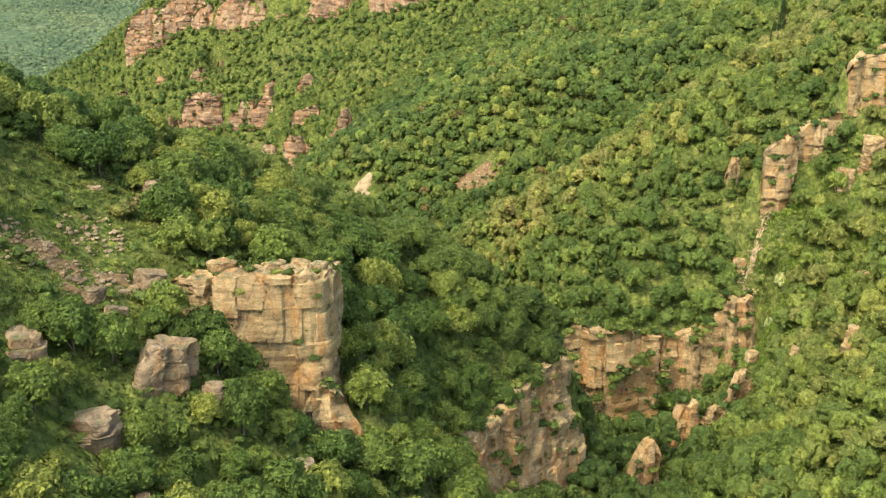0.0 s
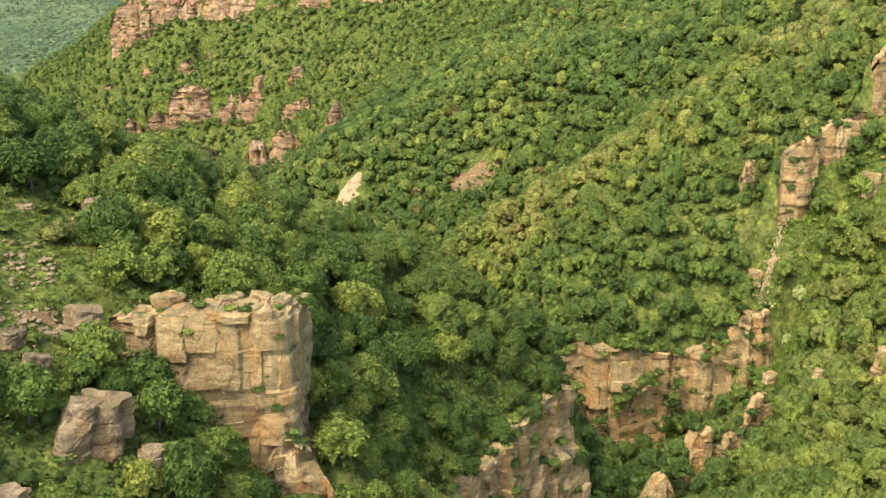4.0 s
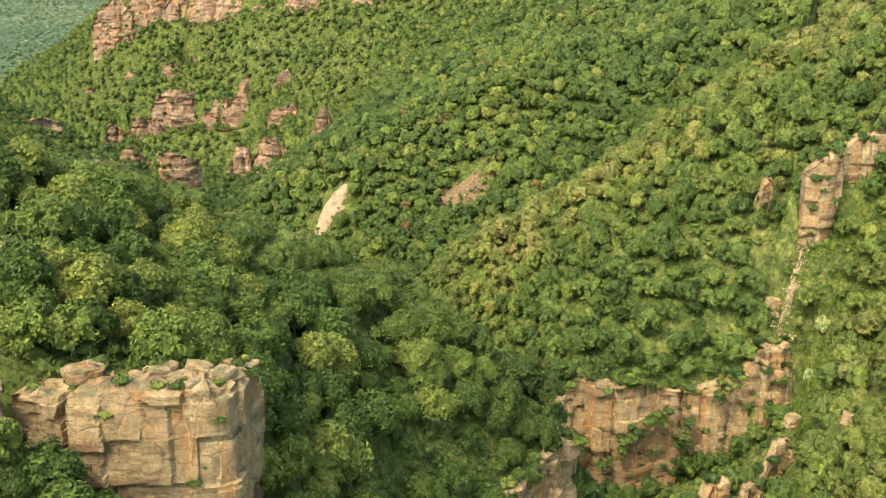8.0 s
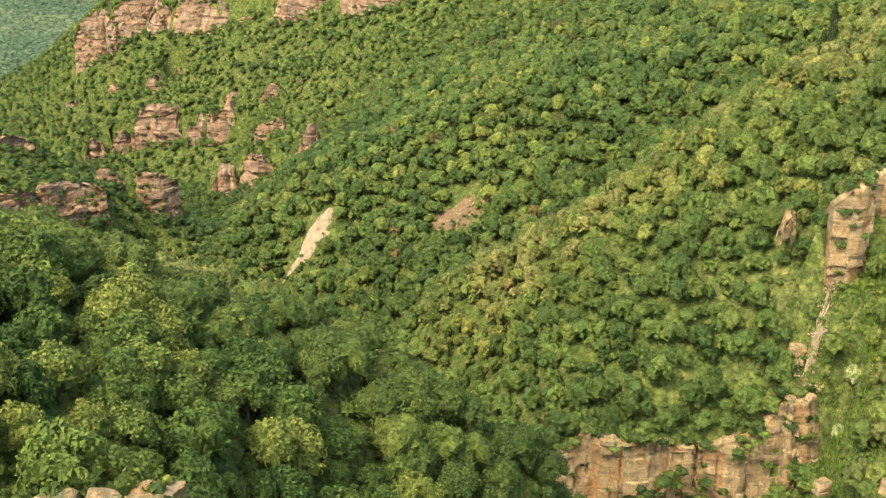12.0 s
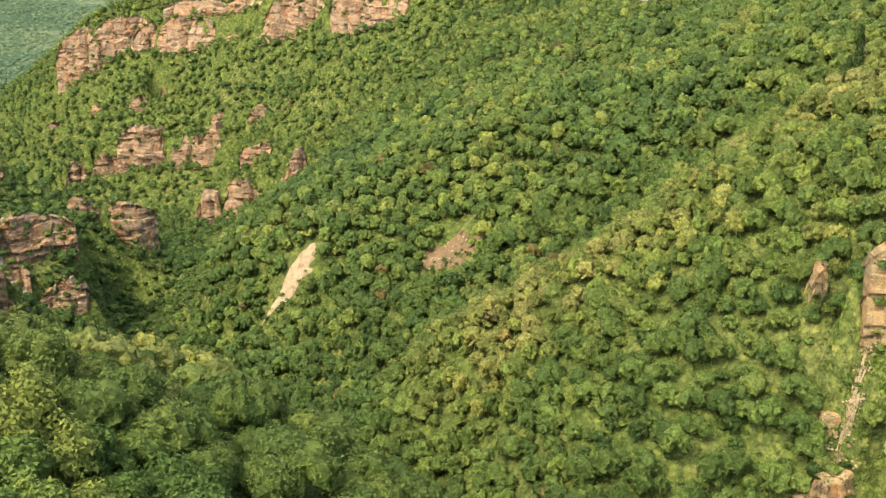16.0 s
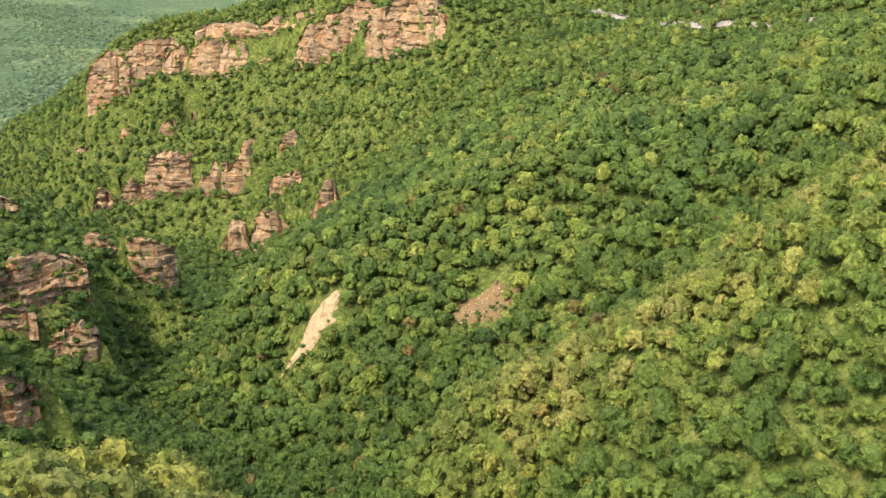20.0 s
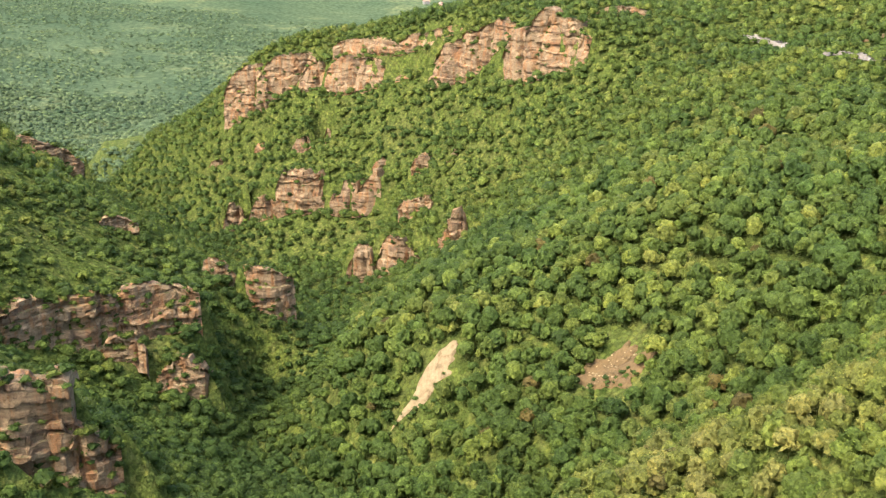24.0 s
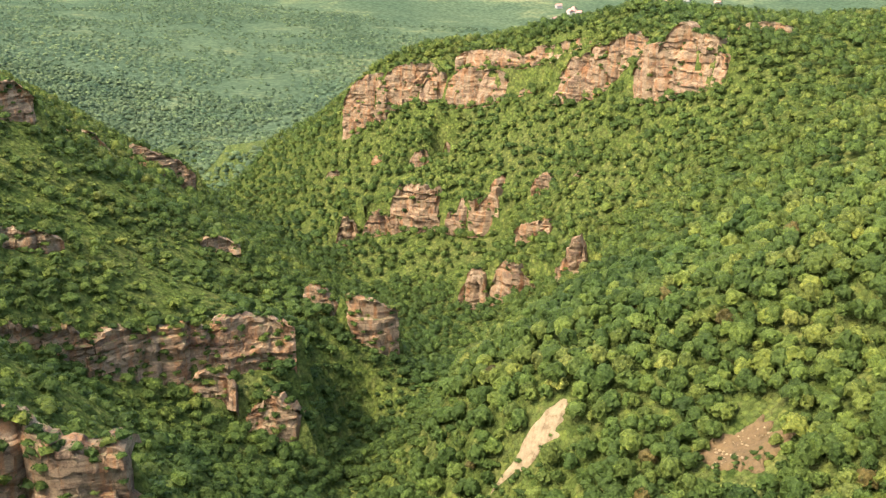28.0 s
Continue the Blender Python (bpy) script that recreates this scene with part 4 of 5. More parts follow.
# ---------------------------------------------------------------- bare soil
def drape(name, label, cx, cy, rx, ry, turn, material, lift=0.5, seed=0, ragged=0.22):
    """A sheet of bare soil that follows the ground, with a ragged edge."""
    k = 96
    rr, tt = np.meshgrid(np.linspace(0, 1, 9), np.arange(k) / k * 2 * np.pi, indexing="ij")
    edge = 1 + ragged * fbm(np.c_[np.cos(tt.ravel()) * 2.2, np.sin(tt.ravel()) * 2.2, np.full(tt.size, seed)], 4, seed)
    a, b = (rr.ravel() * edge * rx * np.cos(tt.ravel())), (rr.ravel() * edge * ry * np.sin(tt.ravel()))
    b = b * (0.72 + 0.5 * a / rx)
    x, y = cx + a * math.cos(turn) - b * math.sin(turn), cy + a * math.sin(turn) + b * math.cos(turn)
    z = height(x, y) + np.where(rr.ravel() < 0.99, lift, -0.6) + 0.5 * fbm(np.c_[x, y, x * 0] / 2.2, 3)
    i = np.arange(9 * k).reshape(9, k)
    q = np.stack([i[:-1], np.roll(i[:-1], -1, 1), np.roll(i[1:], -1, 1), i[1:]], -1).reshape(-1, 4)
    ob = new(name, mesh_from(name, np.c_[x, y, z], q[:, ::-1], material, smooth=True))
    n = max(1, int(max(rx, ry) / min(rx, ry)))
    for s in np.linspace(-1, 1, 2 * n + 1) * (1 - 1 / (n + 1)):
        o = (s * rx, 0) if rx > ry else (0, s * ry)
        KEEP_OFF.append((cx + o[0] * math.cos(turn) - o[1] * math.sin(turn), cy + o[0] * math.sin(turn) + o[1] * math.cos(turn), min(rx, ry) * (0.6 if material is BROWN_SOIL else 0.85) + 1.0))
    return tagged(ob, label, "bare ground", kind="structure")


drape("soil_scar", "pale eroded marl scar in the wooded slope", -38.6, 456, 9.4, 4.0, 0.34, PALE_SOIL, 0.8, 4, 0.34)
drape("soil_scar", "brown scree patch in the wooded slope", 13.0, 437.0, 9.5, 10, -0.4, BROWN_SOIL, 1.0, 2, 0.5)
drape("soil_scar", "stony bare patch on the grassy slope", -58, 146, 5.5, 3.5, 0.5, BROWN_SOIL, 0.12, 3, 0.6)
drape("soil_scar", "stony bare patch between boulders", -49, 142.5, 5.0, 3.0, 0.6, BROWN_SOIL, 0.12, 8, 0.6)
drape("soil_scar", "stony bare patch beside the outcrop", -45.5, 149, 4.0, 2.6, 0.2, BROWN_SOIL, 0.12, 9, 0.6)
drape("soil_scar", "narrow pale scree chute below the rock slab", 88.2, 296, 7.0, 1.7, 0.95, PALE_SOIL, 0.25, 7, 0.8)
drape("soil_scar", "tan road cutting above the road", 122, 632, 16, 6, -0.5, BROWN_SOIL, 0.8, 5, 0.5)
KEEP_OFF += [(x, 274, 5.0) for x in range(52, 90, 5)] + [(x, 266, 4.0) for x in range(62, 90, 6)]
KEEP_OFF += [(-41, 450.5, 3.6), (-45, 449.5, 3.2), (-36, 452, 3)]
KEEP_OFF += [(12, 427, 5), (18, 427, 4.5), (7, 431, 4), (-31, 454, 3)]
KEEP_OFF += [(x, y, 2.8) for x, y in ((93, 287), (95.5, 293), (91, 281))]
KEEP_OFF += [(x, y, 5.6) for x, y in ((-60, 160), (-55, 157), (-64, 168), (-52, 142), (-48, 140), (-66, 158), (-50, 136), (-58, 146), (-54, 150), (-61, 152), (-56, 167), (-50, 162), (-47, 156), (-49, 148), (-60, 138), (-55, 135), (-44, 150))]
KEEP_OFF += [(-47, 135, 3.5), (-44, 141, 4), (-40, 146, 3), (-41, 113, 3.5), (-41, 125, 3), (-37, 128, 2.5), (-20, 129, 2.0)]

# ---------------------------------------------------------------- trees
def ball(level):
    """A sphere of triangles: directions (n, 3) and faces."""
    g = (1 + 5**0.5) / 2
    v = [(-1, g, 0), (1, g, 0), (-1, -g, 0), (1, -g, 0), (0, -1, g), (0, 1, g), (0, -1, -g), (0, 1, -g), (g, 0, -1), (g, 0, 1), (-g, 0, -1), (-g, 0, 1)]
    v = [Vector(p).normalized() for p in v]
    f = [(0, 11, 5), (0, 5, 1), (0, 1, 7), (0, 7, 10), (0, 10, 11), (1, 5, 9), (5, 11, 4), (11, 10, 2), (10, 7, 6), (7, 1, 8),
         (3, 9, 4), (3, 4, 2), (3, 2, 6), (3, 6, 8), (3, 8, 9), (4, 9, 5), (2, 4, 11), (6, 2, 10), (8, 6, 7), (9, 8, 1)]
    for _ in range(level):
        mid, out = {}, []

        def half(i, j):
            k = (min(i, j), max(i, j))
            if k not in mid:
                mid[k] = len(v)
                v.append(((v[i] + v[j]) / 2).normalized())
            return mid[k]

        for i, j, k in f:
            ij, jk, ki = half(i, j), half(j, k), half(k, i)
            out += [(i, ij, ki), (j, jk, ij), (k, ki, jk), (ij, jk, ki)]
        f = out
    return np.array([tuple(p) for p in v]), np.array(f)


BALLS = [ball(k) for k in range(4)]


def clumps(r, n):
    """Directions and spreads of the leaf clumps round one crown."""
    g = 1 - 1.35 * (np.arange(n) + 0.5) / n
    az = np.arange(n) * 2.4 + r.uniform(0, 6.28, n) * 0.12 + r.uniform(0, 6.28)
    d = np.c_[np.cos(az) * np.sqrt(1 - g**2), np.sin(az) * np.sqrt(1 - g**2), g] + r.normal(0, 0.12, (n, 3))
    return d / np.linalg.norm(d, axis=1)[:, None], 2.0 / math.sqrt(n) * r.uniform(0.75, 1.25, n), r.uniform(0.62, 0.9, n)


def reach_of(d, cl):
    """How far the crown reaches along the directions d: a hump over every clump, a crease between them."""
    c, wide, out = cl
    ang = np.arccos(np.clip(d @ c.T, -1, 1)) / wide[None]
    hump = out[None] + 0.25 * np.sqrt(np.clip(1 - ang**2, 0, 1))
    hump = np.where(ang < 1, hump, 0.5)
    return hump.max(1), hump.argmax(1)


def crown(r, level, sprays, size, radius, tall, lobes, foot=-0.45, body_=0.96):
    """A crown of triangles: the clumps' uneven bodies and the leaf sprays that stand out of them."""
    cl = clumps(r, lobes)
    axes, centre = np.array([radius, radius, 0.47 * tall]) * r.uniform(0.9, 1.1, 3), np.array([0, 0, 0.53 * tall])
    d, f = BALLS[level]
    turn_ = np.array(Matrix.Rotation(r.uniform(0, 6.28), 3, "Z"))
    d = d @ turn_.T
    rad = body_ * reach_of(d, cl)[0] * (1 + r.normal(0, 0.07, len(d)))
    body = d * rad[:, None] * axes + centre
    f = f[d[f].mean(1)[:, 2] > foot]
    used = np.unique(f)
    body, f = body[used], np.searchsorted(used, f)
    e = r.standard_normal((sprays, 3))
    e /= np.linalg.norm(e, axis=1)[:, None]
    e[:, 2] = np.where(e[:, 2] < -0.3, -e[:, 2], e[:, 2])
    far_, which = reach_of(e, cl)
    p = e * (far_ * r.uniform(0.9, 1.1, sprays))[:, None] * axes + centre
    hub = cl[0][which] * 0.6 * axes + centre
    nrm = (p - hub) / (np.linalg.norm(p - hub, axis=1)[:, None] + 1e-6) + r.standard_normal((sprays, 3)) * 0.45 + [0, 0, 0.2]
    nrm /= np.linalg.norm(nrm, axis=1)[:, None]
    u = np.cross(nrm, r.standard_normal((sprays, 3)))
    u /= np.linalg.norm(u, axis=1)[:, None]
    w = np.cross(nrm, u)
    k = size * r.uniform(0.6, 1.4, sprays)[:, None]
    tri = np.stack([p - u * k * 0.5, p + w * k * 0.42, p + u * k * 0.5 - w * k * 0.25 - nrm * k * 0.1], 1).reshape(-1, 3)
    return np.concatenate([tri, body]), np.concatenate([np.arange(3 * sprays).reshape(-1, 3), f + 3 * sprays])


def template(seed, level, n, size, radius, tall, lobes, trunk=True, foot=-0.2, body_=0.96):
    """One plant of triangles: its crown, and a trunk."""
    v, f = crown(np.random.default_rng(seed), level, n, size, radius, tall, lobes, foot, body_)
    if not trunk:
        return v, f
    t = np.array([(math.cos(a) * s, math.sin(a) * s, z) for z, s in ((-1.2, 0.16), (tall * 0.5, 0.08)) for a in (0, 2.1, 4.2)])
    return np.concatenate([v, t]), np.concatenate([f, np.array([(0, 1, 4), (0, 4, 3), (1, 2, 5), (1, 5, 4), (2, 0, 3), (2, 3, 5)]) + len(v)])


def scatter(name, label, category, templates, places, material, seed, smooth=False):
    """All plants of one wood, joined: places are rows of x, y, z, scale, tint."""
    r = np.random.default_rng(seed)
    vs, fs, ts, base = [], [], [], 0
    pick = r.integers(len(templates), size=len(places))
    for k, (tv, tf) in enumerate(templates):
        pl = places[pick == k]
        if not len(pl):
            continue
        a = r.uniform(0, 2 * np.pi, len(pl))
        c, s = np.cos(a)[:, None], np.sin(a)[:, None]
        sc = pl[:, 3][:, None]
        stretch = r.uniform(0.85, 1.2, len(pl))[:, None]
        x = (tv[None, :, 0] * c - tv[None, :, 1] * s) * sc + pl[:, 0][:, None]
        y = (tv[None, :, 0] * s + tv[None, :, 1] * c) * sc + pl[:, 1][:, None]
        z = tv[None, :, 2] * sc * stretch + pl[:, 2][:, None]
        vs.append(np.stack([x, y, z], -1).reshape(-1, 3))
        fs.append((tf[None] + (base + np.arange(len(pl)) * len(tv))[:, None, None]).reshape(-1, tf.shape[1]))
        ts.append(np.repeat(pl[:, 4], len(tf)))
        base += len(pl) * len(tv)
    ob = new(name, mesh_from(name, np.concatenate(vs), np.concatenate(fs), material, np.concatenate(ts), smooth))
    return tagged(ob, label, category, kind="stuff")


def hexes(x0, x1, y0, y1, step, jitter=0.38):
    xs, ys = np.arange(x0, x1, step, dtype=float), np.arange(y0, y1, step * 0.87)
    gx_, gy_ = np.meshgrid(xs, ys)
    gx_[1::2] += step / 2
    return np.c_[gx_.ravel(), gy_.ravel()] + rng.uniform(-jitter, jitter, (gx_.size, 2)) * step


def clear(p, pad=0.0):
    ok = np.ones(len(p), bool)
    for x, y, rad in KEEP_OFF:
        ok &= np.hypot(p[:, 0] - x, p[:, 1] - y) > rad + pad
    return ok


def slope(p):
    h = height(p[:, 0], p[:, 1])
    return h, np.hypot(height(p[:, 0] + 2, p[:, 1]) - h, height(p[:, 0], p[:, 1] + 2) - h) / 2


def rows_for(p, lo, hi, tint_lo=0.0, tint_hi=1.0, patch=0.03):
    h = height(p[:, 0], p[:, 1])
    broad = 0.5 + 0.55 * fbm(np.c_[p, p[:, :1] * 0] * patch, 3, 4)
    # Leaf tint rises towards the ridge crest: its sunlit look put into colour.
    crest = np.min([np.hypot(p[:, 0] - x, (p[:, 1] - y) * 0.7) for x, y, _ in resample(LAND["ridge_crest"], 8)], 0)
    t = np.clip(0.45 * broad + 0.5 * rng.uniform(0, 1, len(p)) ** 1.5 + 0.38 * np.clip(1 - crest / 26, 0, 1), 0, 1) * (tint_hi - tint_lo) + tint_lo
    # Leaf tint drops near the gorge floor: the gorge's shade painted in.
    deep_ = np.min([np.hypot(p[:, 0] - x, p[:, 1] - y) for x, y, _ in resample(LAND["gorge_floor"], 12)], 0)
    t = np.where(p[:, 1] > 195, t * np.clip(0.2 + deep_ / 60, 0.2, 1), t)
    return np.c_[p, h - 0.3, rng.uniform(lo, hi, len(p)), t]


def west(p):
    """The scrubby, grassier slopes west of the gorge: true there."""
    return (p[:, 0] < -75 - np.clip(p[:, 1] - 520, 0, 400) * 0.25) & (p[:, 1] > 330)


NEAR = [template(10 + i, 2, 1150, 0.44, 3.3, 6.6, 30, body_=0.9) for i in range(6)]
MID = [template(30 + i, 2, 180, 0.56, 3.1, 7.0, 24, body_=0.91) for i in range(10)]
MID_FAR = [template(130 + i, 2, 56, 0.66, 3.1, 7.0, 20, False, body_=0.94) for i in range(10)]
SCRUB = [template(150 + i, 1, 80, 0.72, 2.9, 4.6, 12, False, body_=0.88) for i in range(7)]
BACK = [template(50 + i, 0, 36, 1.15, 3.0, 5.4, 11, False, body_=0.94) for i in range(9)]
FAR = [template(70 + i, 0, 2, 2.0, 2.8, 3.0, 5, False) for i in range(5)]

# near spur: each tree is its own thing
near = hexes(-78, 30, 84, 236, 5.3)
near = near[clear(near, 0.8)]
near = near[(near[:, 0] < 8 + (near[:, 1] - 150) * 0.28) & (near[:, 0] > -near[:, 1] * 0.42 - 10)]
near = near[np.argsort(near[:, 1])]
single, rest = near[:290], near[290:]
# trees close under the face of the outcrop and between its boulders
under = np.array([(-35, 148), (-31, 147.5), (-27.4, 147), (-23.8, 146.5), (-29.4, 143.2), (-25.4, 142.4), (-21.6, 143.6), (-33.6, 143)])
among = np.array([(-39.5, 139), (-43, 131), (-47, 128.5), (-36, 135.5), (-31, 130), (-27, 133)])
among = among[clear(among, 0.3)]
for q in np.vstack([under, among]):
    single = single[np.hypot(*(single - q).T) > 2.4]
single = np.vstack([single, under, among])
crowns, trunks = [], []
for i in range(8):
    r = np.random.default_rng(400 + i)
    v, f = crown(r, 2, 1350, 0.5, 3.0, 6.2, 34, -0.45, 0.88)
    crowns.append(mesh_from("crown", v, f, LEAF_OB))
    tv, tf = [], []
    for j in range(5):
        a = j * 1.3 + r.uniform(0, 1)
        tip = np.array([0, 0, 3.4]) if j == 0 else np.array([math.cos(a) * 1.5, math.sin(a) * 1.5, r.uniform(2.6, 3.8)])
        foot = np.array([0, 0, -1.2]) if j == 0 else np.array([0, 0, r.uniform(0.6, 1.6)])
        b = len(tv)
        for p, s in ((foot, 0.17 if j == 0 else 0.09), (tip, 0.05)):
            tv += [p + np.array([math.cos(q) * s, math.sin(q) * s, 0]) for q in np.arange(6) * math.pi / 3]
        tf += [(b + q, b + (q + 1) % 6, b + 6 + (q + 1) % 6, b + 6 + q) for q in range(6)]
    trunks.append(mesh_from("trunk", np.array(tv), np.array(tf), BARK))
hz = height(single[:, 0], single[:, 1])
for (x, y), z in zip(single, hz):
    k = int(rng.integers(8))
    tree = new("tree")
    s = rng.uniform(0.95, 1.25) if -36 < x < -20 and 142 < y < 148.5 else rng.uniform(0.55, 1.2) if x < -30 and y < 150 else rng.uniform(0.65, 1.25)
    tree.matrix_world = Matrix.Translation((x, y, z - 0.2)) @ Matrix.Rotation(rng.uniform(0, 6.28), 4, "Z") @ Matrix.Diagonal((s, s, s * rng.uniform(0.9, 1.15), 1))
    tagged(tree, "leafy green broadleaf tree on the rocky spur", "tree", "trees on the near spur")
    child("trunk", trunks[k], tree)
    child("crown", crowns[k], tree)
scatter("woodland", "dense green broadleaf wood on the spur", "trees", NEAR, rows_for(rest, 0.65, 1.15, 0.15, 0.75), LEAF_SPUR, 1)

# east bank and the slopes that the camera passes
p = hexes(-110, 170, 140, 300, 4.2)
p = p[clear(p, 0.3)]
inn = (p[:, 0] < 8 + (p[:, 1] - 150) * 0.28) & (p[:, 1] < 236)
p = p[~inn & (p[:, 0] < 0.43 * p[:, 1] + 16) & (p[:, 0] > -0.45 * p[:, 1] - 5)]
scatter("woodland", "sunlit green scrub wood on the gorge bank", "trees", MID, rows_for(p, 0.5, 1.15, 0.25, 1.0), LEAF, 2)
p = hexes(-330, 190, 300, 560, 4.0)
p = p[clear(p, 0.2) & (p[:, 0] < 0.36 * p[:, 1] + 30) & (p[:, 0] > -0.62 * (p[:, 1] - 140) - 30)]
w = west(p)
keep = ~w | (fbm(np.c_[p, p[:, :1] * 0] / 16, 3, 8) + 0.35 * rng.standard_normal(len(p)) > -0.12) | (height(p[:, 0], p[:, 1]) < 44)
deep = p[:, 1] > 425
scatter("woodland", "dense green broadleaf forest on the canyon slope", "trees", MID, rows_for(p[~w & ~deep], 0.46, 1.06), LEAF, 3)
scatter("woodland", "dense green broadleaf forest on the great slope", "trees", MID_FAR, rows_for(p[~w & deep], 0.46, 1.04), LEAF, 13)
scatter("scrub", "scattered green bushes on a grassy slope", "bushes", SCRUB, rows_for(p[w & keep], 0.35, 1.0, 0.0, 0.8), LEAF, 4)
p = hexes(-480, 230, 560, 1020, 5.2)
p = p[clear(p, 0.0) & (p[:, 0] < 0.22 * p[:, 1] + 70) & (p[:, 0] > -0.80 * (p[:, 1] - 160) - 20)]
w = west(p) | (p[:, 1] > 700)
keep = ~w | (fbm(np.c_[p, p[:, :1] * 0] / 18, 3, 8) + 0.4 * rng.standard_normal(len(p)) > -0.75)
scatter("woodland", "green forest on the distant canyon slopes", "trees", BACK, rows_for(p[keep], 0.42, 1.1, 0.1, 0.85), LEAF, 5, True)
p = hexes(-1200, 400, 1020, 1520, 7.0)
p = p[(p[:, 0] > -0.80 * (p[:, 1] - 160) - 40) & (p[:, 0] < 0.1 * p[:, 1] + 120)]
p = p[fbm(np.c_[p, p[:, :1] * 0] / 90, 4, 9) + 0.25 * rng.standard_normal(len(p)) > -0.45]
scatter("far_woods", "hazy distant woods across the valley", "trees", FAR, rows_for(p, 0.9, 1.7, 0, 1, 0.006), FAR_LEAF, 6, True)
p = hexes(-2000, 250, 1520, 2500, 13)
p = p[(p[:, 0] > -0.80 * (p[:, 1] - 160) - 40) & (p[:, 0] < 0.1 * p[:, 1] + 60)]
p = p[fbm(np.c_[p, p[:, :1] * 0] / 110, 4, 9) + 0.3 * rng.standard_normal(len(p)) > -0.35]
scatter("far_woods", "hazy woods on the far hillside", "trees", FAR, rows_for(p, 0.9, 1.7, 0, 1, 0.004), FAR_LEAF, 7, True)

# ---------------------------------------------------------------- shrubs, grass and stones
SHRUB = [template(90 + i, 0, 14, 0.55, 1.0, 1.3, 6, False) for i in range(5)]

NEAR_SHRUB = [template(290 + i, 0, 46, 0.44, 1.1, 1.6, 8, False, body_=0.9) for i in range(6)]
LEDGE_SHRUB = [template(190 + i, 0, 40, 0.36, 1.0, 1.3, 7, False) for i in range(5)]


def tuft(seed, n, tall):
    r = np.random.default_rng(seed)
    a, d = r.uniform(0, 2 * np.pi, n), r.uniform(0, 0.5, n)
    foot = np.c_[np.cos(a) * d, np.sin(a) * d, np.full(n, -0.1)]
    tip = foot + np.c_[np.cos(a) * 0.25, np.sin(a) * 0.25, tall * r.uniform(0.6, 1.2, n)]
    w = np.c_[-np.sin(a), np.cos(a), a * 0] * 0.07
    return np.stack([foot - w, foot + w, tip + w * 0.3, tip - w * 0.3], 1).reshape(-1, 3), np.arange(4 * n).reshape(n, 4)


TUFT = [tuft(i, 12, 0.6) for i in range(4)]


def stones(name, label, boxes, count, lo, hi, material, seed, up=0.25):
    """Loose stones over patches (x, y, radius)."""
    r = np.random.default_rng(seed)
    base, q = BALLS[0]
    tm = [(base * r.uniform(0.45, 0.85, base.shape) * [1, 0.8, 0.6], q) for _ in range(6)]
    k = r.integers(len(boxes), size=count)
    bx = np.array(boxes, float)[k]
    a, d = r.uniform(0, 2 * np.pi, count), np.sqrt(r.uniform(0, 1, count)) * bx[:, 2]
    x, y = bx[:, 0] + np.cos(a) * d, bx[:, 1] + np.sin(a) * d
    pl = np.c_[x, y, height(x, y) + up, r.uniform(lo, hi, count), r.uniform(0, 1, count)]
    return scatter(name, label, "stones", tm, pl, material, seed)


stones("rubble", "pale sandstone rubble on the bare slope", [(-58, 146, 4.5), (-60, 144, 6), (-49, 142.5, 4), (-50, 146, 4), (-45, 149, 4), (-53, 158, 5), (-47, 172, 3)], 520, 0.18, 0.85, ROCK_GREY, 41)
stones("rubble", "tan scree below the rock tower", [(91, 299.3, 2), (88.4, 295.6, 2), (86, 293, 2.4), (87, 288, 2.4)], 220, 0.2, 0.7, PALE_SOIL, 42, 0.35)
stones("rubble", "stones on the scree patch", [(15, 437, 6), (9, 437, 5)], 60, 0.25, 0.8, PALE_SOIL, 43, 0.95)

p = hexes(-76, 30, 90, 240, 1.9)
p = p[(p[:, 0] < 10 + (p[:, 1] - 150) * 0.28) & (p[:, 0] > -p[:, 1] * 0.42 - 8) & (rng.uniform(0, 1, len(p)) < np.where(clear(p, -1.5), 0.55, 0.1))]
scatter("undergrowth", "low green bushes under the trees of the spur", "bushes", NEAR_SHRUB, rows_for(p, 0.5, 1.5, 0.1, 0.75), LEAF_SPUR, 21)
p = hexes(30, 130, 165, 310, 2.6)
p = p[(p[:, 0] < 0.43 * p[:, 1] + 8) & (rng.uniform(0, 1, len(p)) < 0.6)]
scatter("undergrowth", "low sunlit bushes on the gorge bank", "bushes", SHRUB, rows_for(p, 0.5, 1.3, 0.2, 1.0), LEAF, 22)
for (x0, y0, z0), (x1, y1, z1), n in (((58, 282.5, 54), (43, 280, 40), 26), ((63.5, 283, 51), (60, 280.5, 42), 10), ((38, 282, 50), (37, 280, 40), 8), ((74, 282, 62), (69, 282.5, 57), 10)):
    # brush in the clefts of the gorge wall
    LEDGES += [(x0 + (x1 - x0) * q + rng.normal(0, 0.7), y0 + (y1 - y0) * q, z0 + (z1 - z0) * q + rng.normal(0, 0.7)) for q in rng.uniform(0, 1, n)]
led = np.array(LEDGES)
led = np.c_[led[:, :2], led[:, 2] - 0.5, rng.uniform(0.5, 1.3, len(led)) * np.where(led[:, 1] > 600, 1.7, np.where(led[:, 1] > 165, 1.5, 0.9)), rng.uniform(0, 0.7, len(led))]
scatter("ledge_bushes", "small bushes rooted in the ledges of the cliffs", "bushes", LEDGE_SHRUB, led, LEAF, 27)
p = hexes(-330, 20, 640, 930, 4.6)
p = p[(p[:, 0] > -0.80 * (p[:, 1] - 160) - 5) & (p[:, 1] > 640 - p[:, 0]) & (rng.uniform(0, 1, len(p)) < 0.7)]
